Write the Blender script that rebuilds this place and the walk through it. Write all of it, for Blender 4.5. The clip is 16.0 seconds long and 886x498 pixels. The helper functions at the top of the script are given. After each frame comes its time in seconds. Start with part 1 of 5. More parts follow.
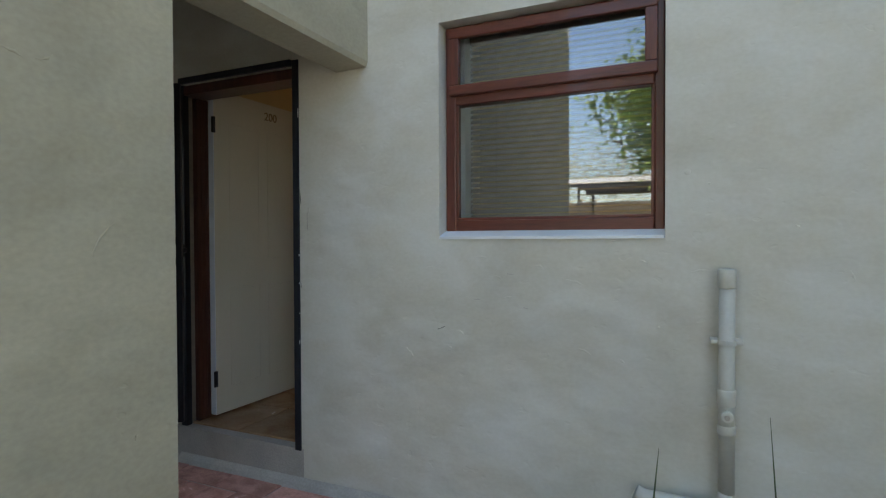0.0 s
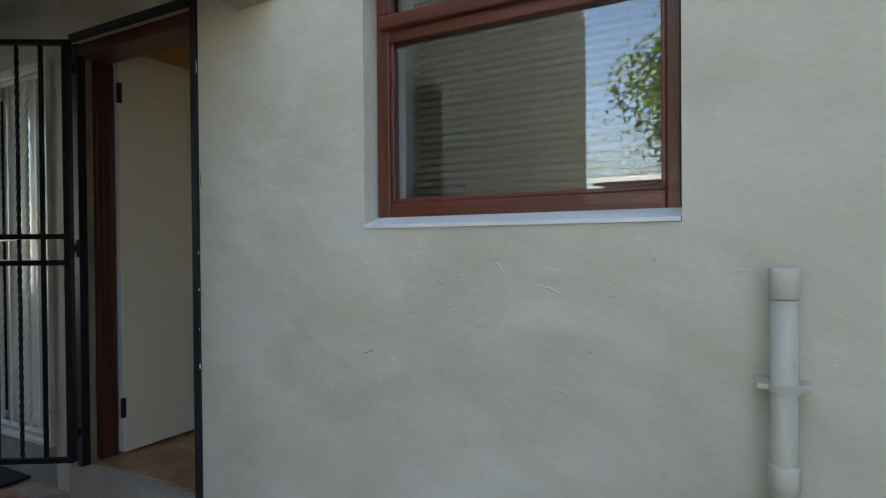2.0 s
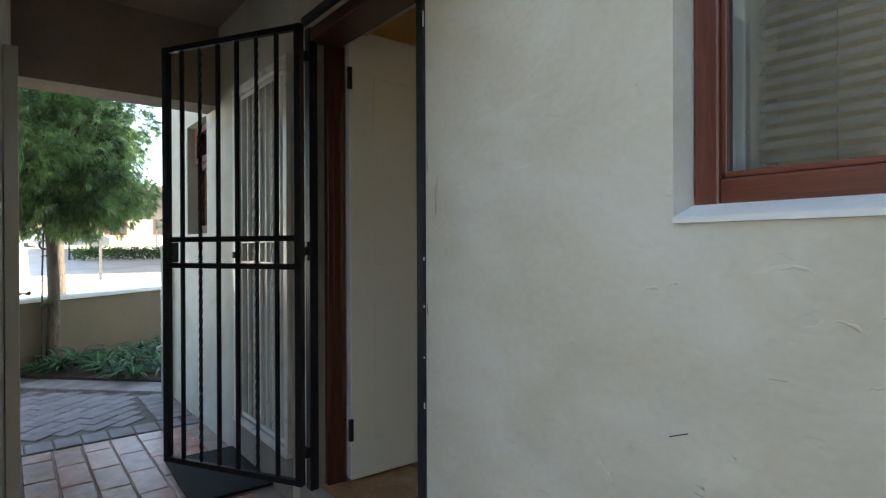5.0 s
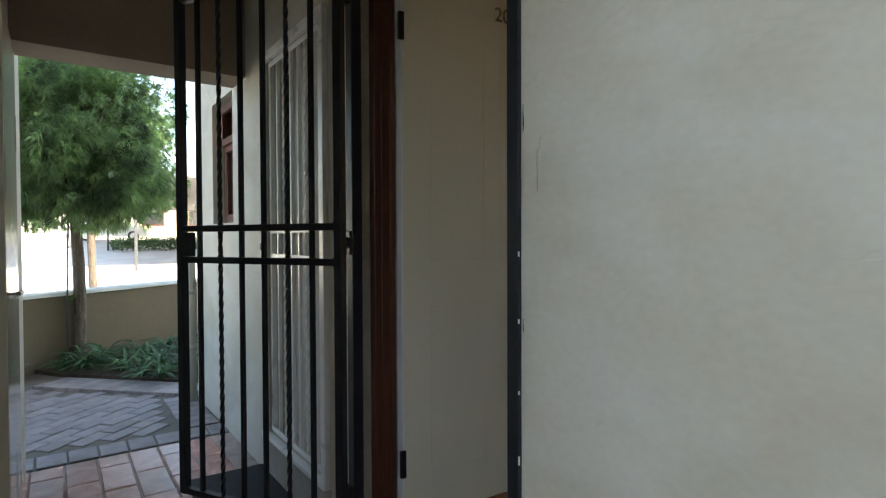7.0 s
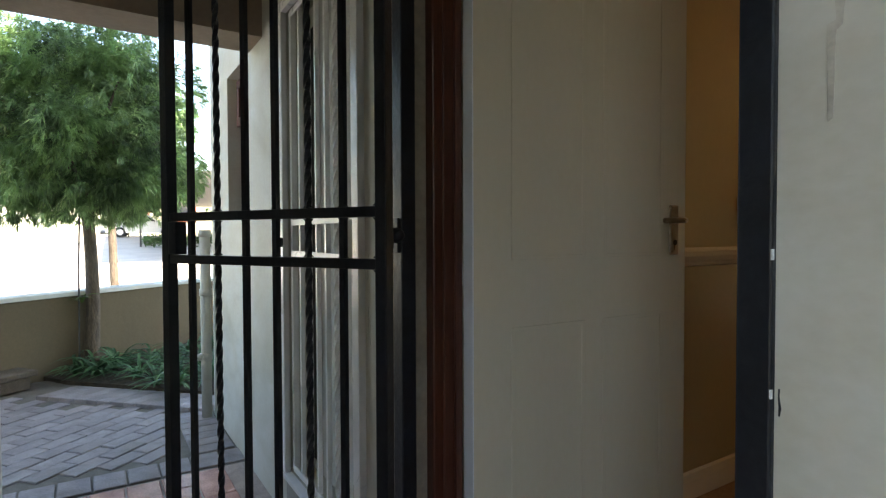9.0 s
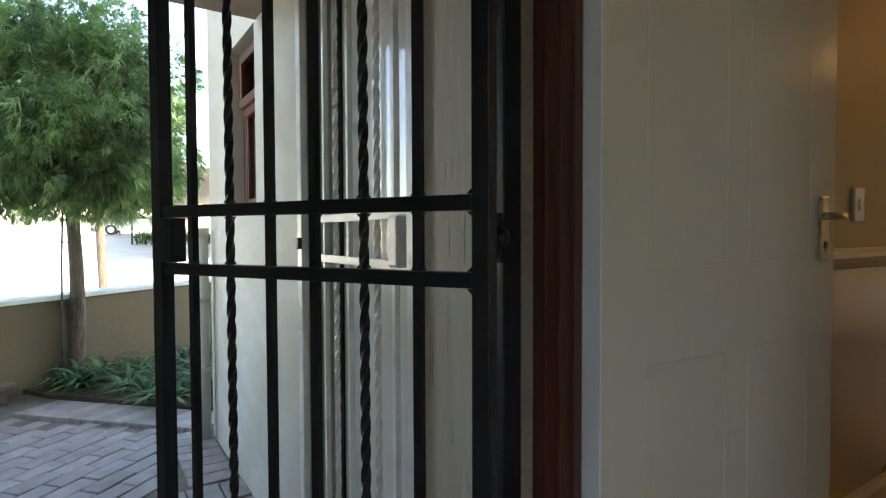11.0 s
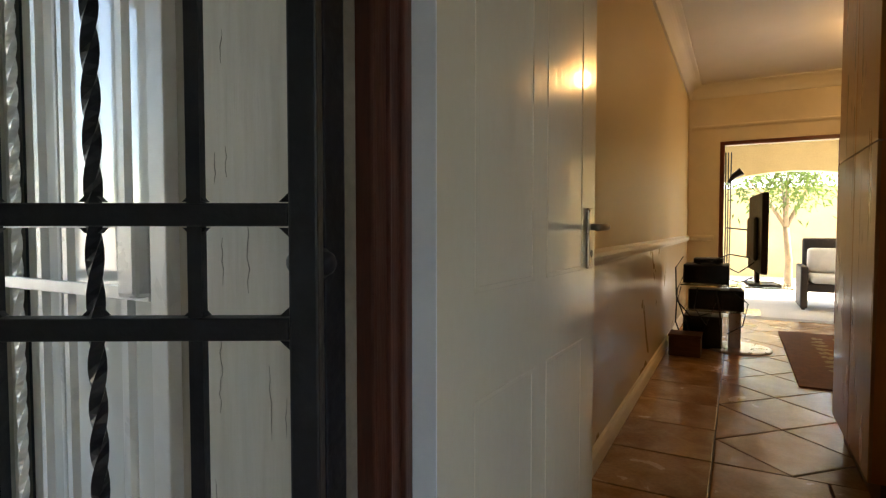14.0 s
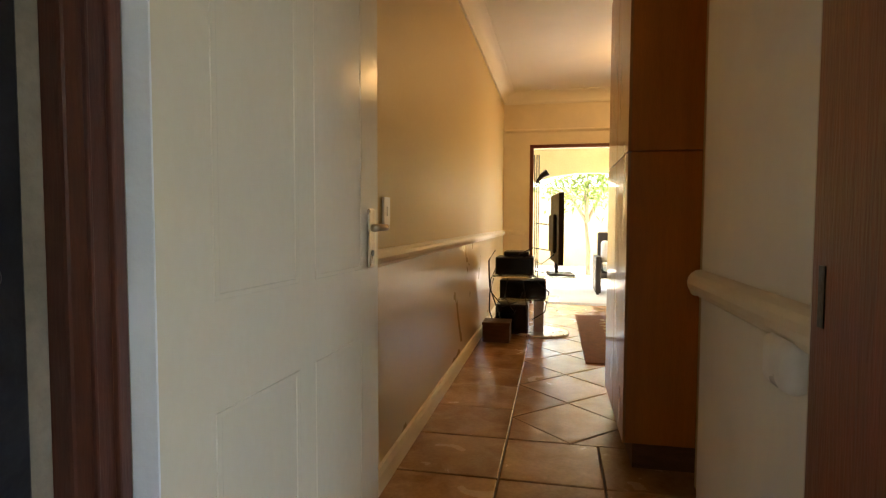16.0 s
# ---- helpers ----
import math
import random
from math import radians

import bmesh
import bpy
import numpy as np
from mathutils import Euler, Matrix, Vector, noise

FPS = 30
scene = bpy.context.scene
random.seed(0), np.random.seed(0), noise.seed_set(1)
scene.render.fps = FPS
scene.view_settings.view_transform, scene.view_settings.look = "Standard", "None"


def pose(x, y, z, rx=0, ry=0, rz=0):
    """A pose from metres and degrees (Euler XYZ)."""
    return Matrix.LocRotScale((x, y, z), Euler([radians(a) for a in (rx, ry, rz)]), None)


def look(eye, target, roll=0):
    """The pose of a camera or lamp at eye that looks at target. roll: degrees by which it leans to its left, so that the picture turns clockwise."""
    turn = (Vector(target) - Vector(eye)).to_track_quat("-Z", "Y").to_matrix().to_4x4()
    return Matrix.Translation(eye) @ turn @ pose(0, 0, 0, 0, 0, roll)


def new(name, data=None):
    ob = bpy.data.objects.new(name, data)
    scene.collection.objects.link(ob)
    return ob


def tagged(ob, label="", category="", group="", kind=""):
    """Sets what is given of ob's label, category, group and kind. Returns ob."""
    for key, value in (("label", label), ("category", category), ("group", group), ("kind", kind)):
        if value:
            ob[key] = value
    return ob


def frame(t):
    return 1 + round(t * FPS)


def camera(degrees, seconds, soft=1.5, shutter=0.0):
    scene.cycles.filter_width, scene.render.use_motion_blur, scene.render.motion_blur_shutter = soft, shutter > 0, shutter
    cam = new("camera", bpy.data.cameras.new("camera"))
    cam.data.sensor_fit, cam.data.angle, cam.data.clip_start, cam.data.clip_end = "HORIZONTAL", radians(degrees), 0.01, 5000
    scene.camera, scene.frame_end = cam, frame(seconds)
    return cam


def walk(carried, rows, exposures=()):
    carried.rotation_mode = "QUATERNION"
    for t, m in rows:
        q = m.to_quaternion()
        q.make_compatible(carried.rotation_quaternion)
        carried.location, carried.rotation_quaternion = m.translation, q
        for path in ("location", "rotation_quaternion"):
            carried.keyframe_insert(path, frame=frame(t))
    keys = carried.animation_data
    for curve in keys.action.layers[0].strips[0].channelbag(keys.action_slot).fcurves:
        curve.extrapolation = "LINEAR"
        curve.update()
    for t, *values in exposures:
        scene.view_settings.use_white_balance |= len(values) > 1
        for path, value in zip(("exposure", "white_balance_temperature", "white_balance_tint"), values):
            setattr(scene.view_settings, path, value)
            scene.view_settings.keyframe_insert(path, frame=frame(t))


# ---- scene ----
cam = camera(78.3, 16.0, soft=1.25)
PATH = [
    (0, (-0.068, -0.065, 1.177), (-0.884, 1.76, 1.142), -0.24),
    (0.5, (-0.038, 0.132, 1.159), (-0.875, 1.948, 1.132), -0.35),
    (1, (-0.022, 0.347, 1.165), (-0.881, 2.152, 1.137), -0.37),
    (1.5, (-0.016, 0.553, 1.126), (-0.904, 2.344, 1.108), -0.38),
    (2, (-0.05, 0.76, 1.124), (-0.967, 2.536, 1.105), -0.49),
    (2.5, (-0.101, 0.903, 1.132), (-1.088, 2.641, 1.115), -0.5),
    (3, (-0.165, 1.03, 1.128), (-1.251, 2.708, 1.117), -0.47),
    (3.5, (-0.203, 1.124, 1.137), (-1.458, 2.68, 1.119), -0.53),
    (4, (-0.279, 1.167, 1.125), (-1.693, 2.582, 1.116), -0.39),
    (4.5, (-0.431, 1.2, 1.123), (-1.941, 2.512, 1.111), -0.55),
    (5, (-0.579, 1.25, 1.132), (-2.139, 2.5, 1.126), -0.21),
    (7.5, (-1.213, 1.49, 1.132), (-2.855, 2.631, 1.088), -0.3),
    (8, (-1.373, 1.553, 1.13), (-3.036, 2.662, 1.08), -0.3),
    (8.5, (-1.522, 1.614, 1.125), (-3.202, 2.697, 1.06), -0.3),
    (9, (-1.66, 1.668, 1.118), (-3.344, 2.746, 1.067), -0.2),
    (9.5, (-1.768, 1.703, 1.12), (-3.457, 2.772, 1.076), -0.1),
    (12, (-2.318, 1.726, 1.145), (-3.932, 2.903, 1.06), -0.1),
    (12.5, (-2.374, 1.746, 1.16), (-3.9, 3.036, 1.089), 0.1),
    (13, (-2.41, 1.766, 1.163), (-3.752, 3.248, 1.091), 0),
    (13.5, (-2.412, 1.775, 1.16), (-3.533, 3.429, 1.084), 0),
    (14, (-2.39, 1.785, 1.16), (-3.342, 3.542, 1.082), 0),
    (14.5, (-2.353, 1.792, 1.17), (-3.139, 3.628, 1.07), 0.1),
    (15, (-2.317, 1.798, 1.179), (-2.96, 3.69, 1.087), 0.1),
    (15.5, (-2.283, 1.82, 1.189), (-2.793, 3.75, 1.088), 0.1),
    (16, (-2.245, 1.834, 1.178), (-2.65, 3.792, 1.077), 0.2),
]
walk(cam, [(t, look(eye, target, roll)) for t, eye, target, roll in PATH],
     exposures=[(t, e, k, 10) for t, e, k in ((0.0, 2.04, 7050), (3.0, 2.2, 7100), (9.0, 2.56, 7550), (12.0, 2.9, 7500), (13.5, 3.12, 7550), (14.5, 3.3, 7700), (16.0, 3.9, 7900))])

# ---- world and sun ----
world = bpy.data.worlds.new("world")
scene.world = world
world.use_nodes = True
wn = world.node_tree.nodes
sky = wn.new("ShaderNodeTexSky")
sky.sky_type, sky.sun_disc = "NISHITA", False
SUN_EL, SUN_AZ = 46.0, 60.0          # height, and turn from +y towards +x
sky.sun_elevation, sky.sun_rotation = radians(SUN_EL), radians(SUN_AZ)
sky.air_density, sky.dust_density = 1.0, 0.6
wn["Background"].inputs["Strength"].default_value = 0.15
world.node_tree.links.new(sky.outputs[0], wn["Background"].inputs["Color"])
sun = new("sun", bpy.data.lights.new("sun", "SUN"))
sun.data.energy, sun.data.angle, sun.data.color = 5.0, radians(0.5), (1.0, 0.95, 0.87)
sd = Vector((math.sin(radians(SUN_AZ)) * math.cos(radians(SUN_EL)), math.cos(radians(SUN_AZ)) * math.cos(radians(SUN_EL)), math.sin(radians(SUN_EL))))
sun.matrix_world = look(sd * 50, (0, 0, 0))

# ---- levels and planes ----
ZP, ZH = -0.15, 0.06        # passage paving, hall floor
W1, W2 = 2.29, 2.375         # window wall; the wall beyond the front door, set back
TOP = 5.0                   # eaves of the flats, out of view; height chosen to shade the court
OPN, OPP, PX0, PX1 = 1.15, 1.29, -1.53, -4.85   # far side of the passage at its near and far end; the two ends

BX = -4.67                   # outer face of the beam at the garden end

# ---- materials ----
def material(name, base, rough=0.6, metal=0.0, vary=0.12, scale=6.0, fine=90.0, bump=0.15, bump_scale=None, second=None, patch=0.0,
             stretch=(1, 1, 1), coat=0.0, spec=0.5, per_piece=0.0, bump_dist=0.01, wave=0.0, trowel=0.0):
    """Base colour varied at two scales, stains, roughness and relief."""
    m = bpy.data.materials.new(name)
    m.use_nodes = True
    n, l = m.node_tree.nodes, m.node_tree.links
    p = n["Principled BSDF"]
    p.inputs["Roughness"].default_value, p.inputs["Metallic"].default_value = rough, metal
    p.inputs["Coat Weight"].default_value, p.inputs["Specular IOR Level"].default_value = coat, spec
    co = n.new("ShaderNodeTexCoord")
    mp = n.new("ShaderNodeMapping")
    mp.inputs["Scale"].default_value = stretch
    l.new(co.outputs["Object"], mp.inputs["Vector"])
    if per_piece:
        oi = n.new("ShaderNodeObjectInfo")
        sh = n.new("ShaderNodeMath")
        sh.operation, sh.inputs[1].default_value = "MULTIPLY", 40.0
        l.new(oi.outputs["Random"], sh.inputs[0])
        l.new(sh.outputs[0], mp.inputs["Location"])
    def noise_tex(sc, detail=5.0, distort=0.0):
        t = n.new("ShaderNodeTexNoise")
        t.inputs["Scale"].default_value, t.inputs["Detail"].default_value, t.inputs["Distortion"].default_value = sc, detail, distort
        l.new(mp.outputs[0], t.inputs["Vector"])
        return t
    a, b = noise_tex(scale, 4.0, 0.6), noise_tex(fine, 3.0)
    def shade(c, f):
        return tuple(min(1.0, max(0.0, v * f)) for v in c) + (1.0,)
    r = n.new("ShaderNodeValToRGB")
    r.color_ramp.elements[0].position, r.color_ramp.elements[1].position = 0.32, 0.68
    r.color_ramp.elements[0].color = shade(base, 1 - vary)
    r.color_ramp.elements[1].color = shade(second or base, 1 + vary)
    l.new(a.outputs["Fac"], r.inputs[0])
    col = r.outputs[0]
    mix = n.new("ShaderNodeMixRGB")
    mix.blend_type, mix.inputs[0].default_value = "OVERLAY", min(1.0, vary * 1.6)
    l.new(col, mix.inputs[1])
    l.new(b.outputs["Fac"], mix.inputs[2])
    col = mix.outputs[0]
    if patch:
        t = noise_tex(scale * 0.33, 8.0, 1.2)
        g = n.new("ShaderNodeValToRGB")
        g.color_ramp.elements[0].position, g.color_ramp.elements[1].position = 0.52, 0.66
        l.new(t.outputs["Fac"], g.inputs[0])
        mul = n.new("ShaderNodeMath")
        mul.operation, mul.inputs[1].default_value = "MULTIPLY", patch
        l.new(g.outputs[0], mul.inputs[0])
        mx = n.new("ShaderNodeMixRGB")
        mx.blend_type = "MULTIPLY"
        mx.inputs[2].default_value = (0.62, 0.58, 0.5, 1)
        l.new(mul.outputs[0], mx.inputs[0])
        l.new(col, mx.inputs[1])
        col = mx.outputs[0]
    if per_piece:
        oi = n.new("ShaderNodeObjectInfo")
        hs = n.new("ShaderNodeHueSaturation")
        mr = n.new("ShaderNodeMapRange")
        mr.inputs["To Min"].default_value, mr.inputs["To Max"].default_value = 1 - per_piece, 1 + per_piece
        l.new(oi.outputs["Random"], mr.inputs["Value"])
        l.new(mr.outputs[0], hs.inputs["Value"])
        l.new(col, hs.inputs["Color"])
        col = hs.outputs[0]
    l.new(col, p.inputs["Base Color"])
    rr = n.new("ShaderNodeMapRange")
    rr.inputs["To Min"].default_value, rr.inputs["To Max"].default_value = max(0.03, rough - 0.1), min(1.0, rough + 0.1)
    l.new(a.outputs["Fac"], rr.inputs["Value"])
    l.new(rr.outputs[0], p.inputs["Roughness"])
    if bump:
        bt = noise_tex(bump_scale or fine, 5.0, 0.1)
        bp = n.new("ShaderNodeBump")
        bp.inputs["Strength"].default_value, bp.inputs["Distance"].default_value = bump, bump_dist
        l.new(bt.outputs["Fac"], bp.inputs["Height"])
        out = bp
        if wave:
            wt = noise_tex(4.0, 1.5, 0.1)
            b2 = n.new("ShaderNodeBump")
            b2.inputs["Strength"].default_value, b2.inputs["Distance"].default_value = wave, 0.05
            l.new(wt.outputs["Fac"], b2.inputs["Height"])
            l.new(bp.outputs[0], b2.inputs["Normal"])
            out = b2
        if trowel:
            # laps left by the trowel, and scattered pits
            for sc, lo, hi, amount, dist in ((1.7, 0.48, 0.62, 1.0, 0.004), (5.5, 0.60, 0.67, 0.8, 0.002), (15.0, 0.68, 0.73, -0.9, 0.002)):
                tt = noise_tex(sc, 1.5, 0.15)
                ramp = n.new("ShaderNodeValToRGB")
                ramp.color_ramp.interpolation = "EASE"
                ramp.color_ramp.elements[0].position, ramp.color_ramp.elements[1].position = lo, hi
                l.new(tt.outputs["Fac"], ramp.inputs[0])
                b3 = n.new("ShaderNodeBump")
                b3.invert = amount < 0
                b3.inputs["Strength"].default_value, b3.inputs["Distance"].default_value = trowel * abs(amount), dist
                l.new(ramp.outputs[0], b3.inputs["Height"])
                l.new(out.outputs[0], b3.inputs["Normal"])
                out = b3
        l.new(out.outputs[0], p.inputs["Normal"])
    return m


def glass(name, tint=(1, 1, 1), rough=0.0, ior=1.52):
    m = bpy.data.materials.new(name)
    m.use_nodes = True
    p = m.node_tree.nodes["Principled BSDF"]
    p.inputs["Base Color"].default_value = (*tint, 1)
    p.inputs["Transmission Weight"].default_value, p.inputs["Roughness"].default_value, p.inputs["IOR"].default_value = 1.0, rough, ior
    return m


def glow(name, color, strength):
    m = bpy.data.materials.new(name)
    m.use_nodes = True
    p = m.node_tree.nodes["Principled BSDF"]
    p.inputs["Base Color"].default_value = (*color, 1)
    p.inputs["Emission Color"].default_value, p.inputs["Emission Strength"].default_value = (*color, 1), strength
    return m


M_PLASTER = material("cream_plaster", (0.62, 0.585, 0.475), 0.7, vary=0.075, scale=2.4, fine=45, bump=0.2, bump_scale=14, patch=0.3, bump_dist=0.006, wave=0.3, second=(0.60, 0.59, 0.525), stretch=(1, 1, 1.5), trowel=0.32)
# ochre lowered so the colour carries the tree's shade on the low wall
M_PLASTER2_DIM = material("ochre_plaster_darkened", (0.155, 0.12, 0.072), 0.8, vary=0.08, scale=1.5, fine=50, bump=0.3, bump_scale=20, patch=0.4)
M_CRACKED = material("cracked_paint", (0.74, 0.71, 0.62), 0.7, vary=0.15, scale=6, fine=70, bump=0.8, bump_scale=30, patch=0.3, stretch=(1, 1, 0.1), bump_dist=0.006)
M_GOLDWALL = material("golden_plaster", (0.60, 0.46, 0.24), 0.8, vary=0.08, scale=1.5, fine=50, bump=0.3, bump_scale=20, patch=0.2)
M_STONE = material("brown_stone", (0.13, 0.10, 0.075), 0.8, vary=0.2, scale=7, fine=70, bump=0.4, patch=0.3)
# sandy plaster with the end wall's weaker light put into its colour
M_SANDWALL_DIM = material("sandy_plaster_dimmed", (0.39, 0.36, 0.262), 0.75, vary=0.09, scale=2.0, fine=45, bump=0.2, bump_scale=16, patch=0.35, bump_dist=0.007, wave=0.4, stretch=(1, 1, 1.5), trowel=0.32)
M_STAIN = material("drip_stain", (0.47, 0.44, 0.37), 0.8, vary=0.2, scale=30, bump=0.1)
# paler, greyer hall paint: daylight from the front door is in the colour
M_RIGHTWALL_DAYLIT = material("daylit_hall_paint", (0.85, 0.83, 0.76), 0.45, vary=0.04, scale=3, fine=40, bump=0.06, patch=0.1)
M_PORTROOF = material("carport_sheet", (0.15, 0.13, 0.115), 0.6, vary=0.15, scale=3, bump=0.1)
M_DARKSTEEL = material("dark_steel", (0.06, 0.058, 0.055), 0.6, vary=0.2, scale=10)
M_SILL = material("sill_paint", (0.72, 0.74, 0.72), 0.6, vary=0.06, scale=5, fine=60, bump=0.25, bump_scale=25, patch=0.2)
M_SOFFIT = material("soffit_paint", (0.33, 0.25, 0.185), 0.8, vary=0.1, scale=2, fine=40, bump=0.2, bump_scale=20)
M_REDWOOD = material("red_brown_wood", (0.125, 0.028, 0.015), 0.38, vary=0.3, scale=3, fine=30, bump=0.12, bump_scale=40, stretch=(6, 6, 0.5), coat=0.25)
M_REDWOOD_H = material("red_brown_wood_rail", (0.125, 0.028, 0.015), 0.38, vary=0.3, scale=3, fine=30, bump=0.12, bump_scale=40, stretch=(0.5, 6, 6), coat=0.25)
# same red-brown wood, darkened to paint in the shade of the door recess
M_REDWOOD_SHADED = material("shaded_red_brown_wood", (0.075, 0.022, 0.012), 0.35, vary=0.3, scale=3, fine=30, bump=0.12, bump_scale=40, stretch=(6, 6, 0.5), coat=0.3)
M_BLACK = material("black_gloss_steel", (0.012, 0.014, 0.019), 0.42, vary=0.3, scale=12, fine=80, bump=0.2, bump_scale=60, spec=0.4)
M_WHITEMETAL = material("white_steel", (0.84, 0.83, 0.80), 0.3, vary=0.06, scale=8, fine=60, bump=0.1, patch=0.15)
M_DOOR = material("door_white", (0.73, 0.69, 0.56), 0.17, vary=0.04, scale=1.5, fine=60, bump=0.1, bump_scale=16, coat=0.3, stretch=(1, 1, 0.5))
M_DOORGLOSS = material("gloss_white_paint", (0.86, 0.85, 0.80), 0.1, vary=0.03, scale=1.5, fine=60, bump=0.1, bump_scale=8, coat=0.6)
M_DOOREDGE = material("door_edge", (0.80, 0.85, 0.89), 0.5, vary=0.04, bump=0.1)
M_CHROME = material("satin_nickel", (0.42, 0.36, 0.28), 0.3, 1.0, vary=0.1, scale=20)
M_BRASS = material("dull_brass", (0.30, 0.23, 0.12), 0.45, 1.0, vary=0.2, scale=30)
M_REDPAVER = material("red_paver", (0.53, 0.25, 0.2), 0.24, vary=0.25, scale=9, fine=120, bump=0.14, bump_scale=70, patch=0.35, per_piece=0.18, second=(0.52, 0.27, 0.215))
M_GREYPAVER = material("grey_paver", (0.29, 0.255, 0.25), 0.6, vary=0.2, scale=8, fine=120, bump=0.5, bump_scale=80, patch=0.4, per_piece=0.1)
M_JOINT = material("mortar", (0.16, 0.14, 0.115), 0.9, vary=0.2, scale=10, fine=120, bump=0.4)
M_CONCRETE = material("screed", (0.42, 0.39, 0.34), 0.75, vary=0.14, scale=4, fine=90, bump=0.3, patch=0.5)
M_FILLET = material("brown_grey_render", (0.25, 0.215, 0.165), 0.85, vary=0.15, scale=6, fine=60, bump=0.3, patch=0.3)
M_SANDJOINT = material("sandy_joint", (0.40, 0.31, 0.26), 0.9, vary=0.2, scale=10, fine=120, bump=0.4)
M_SOIL = material("soil", (0.07, 0.05, 0.032), 0.95, vary=0.4, scale=12, fine=150, bump=0.8, bump_scale=50, bump_dist=0.03)
M_LAWN = material("ground", (0.16, 0.14, 0.09), 0.95, vary=0.3, scale=1.5, fine=80, bump=0.5)
M_ROAD = material("concrete_yard", (0.57, 0.54, 0.49), 0.85, vary=0.1, scale=0.8, fine=40, bump=0.2, patch=0.3)
M_PIPE = material("painted_pipe", (0.53, 0.52, 0.45), 0.5, vary=0.05, scale=8, fine=60, bump=0.15, patch=0.15)
M_BLIND = material("blind_slat", (0.23, 0.2, 0.165), 0.5, vary=0.06, scale=10, bump=0.05)
M_HALLWALL = material("hall_wall_upper", (0.60, 0.455, 0.225), 0.5, vary=0.03, scale=2, fine=40, bump=0.05, bump_scale=60)
M_HALLLOW = material("hall_wall_lower", (0.46, 0.335, 0.165), 0.3, vary=0.03, scale=2, fine=40, bump=0.05, bump_scale=60)
M_HALLWHITE = material("hall_trim", (0.76, 0.67, 0.52), 0.4, vary=0.04, scale=5, bump=0.08)
M_CEIL = material("ceiling_white", (0.78, 0.74, 0.66), 0.6, vary=0.03, scale=2, bump=0.05)
M_TILE = material("terracotta_tile", (0.38, 0.20, 0.09), 0.24, vary=0.16, scale=5, fine=60, bump=0.12, bump_scale=18, per_piece=0.14, second=(0.42, 0.26, 0.14), patch=0.2)
M_GROUT = material("grout", (0.16, 0.11, 0.07), 0.9, vary=0.2, scale=20)
M_CABINET = material("cherry_veneer", (0.5, 0.165, 0.032), 0.34, vary=0.09, scale=3, fine=40, bump=0.06, stretch=(7, 7, 0.6), coat=0.2)
M_CABEDGE = material("cherry_edge", (0.42, 0.19, 0.06), 0.3, vary=0.06, scale=3, fine=40, bump=0.05, stretch=(7, 7, 0.6), coat=0.3)
M_BLACKPLASTIC = material("black_plastic", (0.014, 0.014, 0.016), 0.4, vary=0.2, scale=20, bump=0.05)
M_SILVER = material("silver_metal", (0.62, 0.62, 0.62), 0.3, 0.9, vary=0.06, scale=20, bump=0.03)
M_BOXWOOD = material("dark_wood_box", (0.13, 0.06, 0.035), 0.5, vary=0.25, scale=6, stretch=(1, 5, 5))
M_RUG = material("rug_brown", (0.17, 0.075, 0.035), 0.95, vary=0.2, scale=20, fine=250, bump=0.5)
M_RUGLIGHT = material("rug_pattern", (0.36, 0.29, 0.17), 0.95, vary=0.3, scale=40, fine=250, bump=0.5)
M_MAT = material("rubber_mat", (0.012, 0.012, 0.013), 0.75, vary=0.3, scale=40, fine=200, bump=0.6)
M_BARK = material("bark", (0.13, 0.10, 0.075), 0.9, vary=0.35, scale=14, fine=60, bump=0.7, bump_scale=30, stretch=(2, 2, 0.5), bump_dist=0.02)
M_BARKPALE = material("bark_pale", (0.20, 0.155, 0.105), 0.85, vary=0.25, scale=10, fine=60, bump=0.5, stretch=(2, 2, 0.5))
M_LEAF = material("leaf_dark", (0.085, 0.16, 0.07), 0.42, vary=0.5, scale=2.6, fine=9, bump=0.0, second=(0.21, 0.33, 0.13))
M_LEAFLIGHT = material("leaf_light", (0.085, 0.14, 0.032), 0.5, vary=0.4, scale=2.5, fine=14, bump=0.0)
M_STRAP = material("strap_leaf", (0.055, 0.13, 0.055), 0.4, vary=0.4, scale=6, fine=20, bump=0.0, second=(0.10, 0.20, 0.09))
M_DRYLEAF = material("dry_olive_leaf", (0.29, 0.25, 0.14), 0.6, vary=0.4, scale=1.0, fine=10, bump=0.0)
M_SUNLEAF = material("sunny_leaf", (0.24, 0.33, 0.09), 0.5, vary=0.4, scale=1.2, fine=8, bump=0.0)
M_STALK = material("dry_blade", (0.06, 0.085, 0.03), 0.6, vary=0.3, bump=0.0)
M_ROOF = material("roof_sheet", (0.30, 0.27, 0.24), 0.6, vary=0.1, scale=3, bump=0.1)
M_CAR = material("car_white", (0.75, 0.75, 0.74), 0.2, vary=0.03, bump=0.0, coat=0.6)
M_TYRE = material("tyre", (0.02, 0.02, 0.02), 0.8, vary=0.2)
M_WINDARK = material("dark_window", (0.02, 0.022, 0.025), 0.1, vary=0.1, bump=0.0)
M_WICKER = material("wicker", (0.035, 0.022, 0.016), 0.6, vary=0.3, scale=60, bump=0.5)
M_CUSHION = material("cushion", (0.78, 0.76, 0.72), 0.9, vary=0.05, scale=10, bump=0.2)
M_HEDGE = material("hedge_leaf", (0.06, 0.12, 0.035), 0.6, vary=0.4, scale=3, fine=20, bump=0.0)


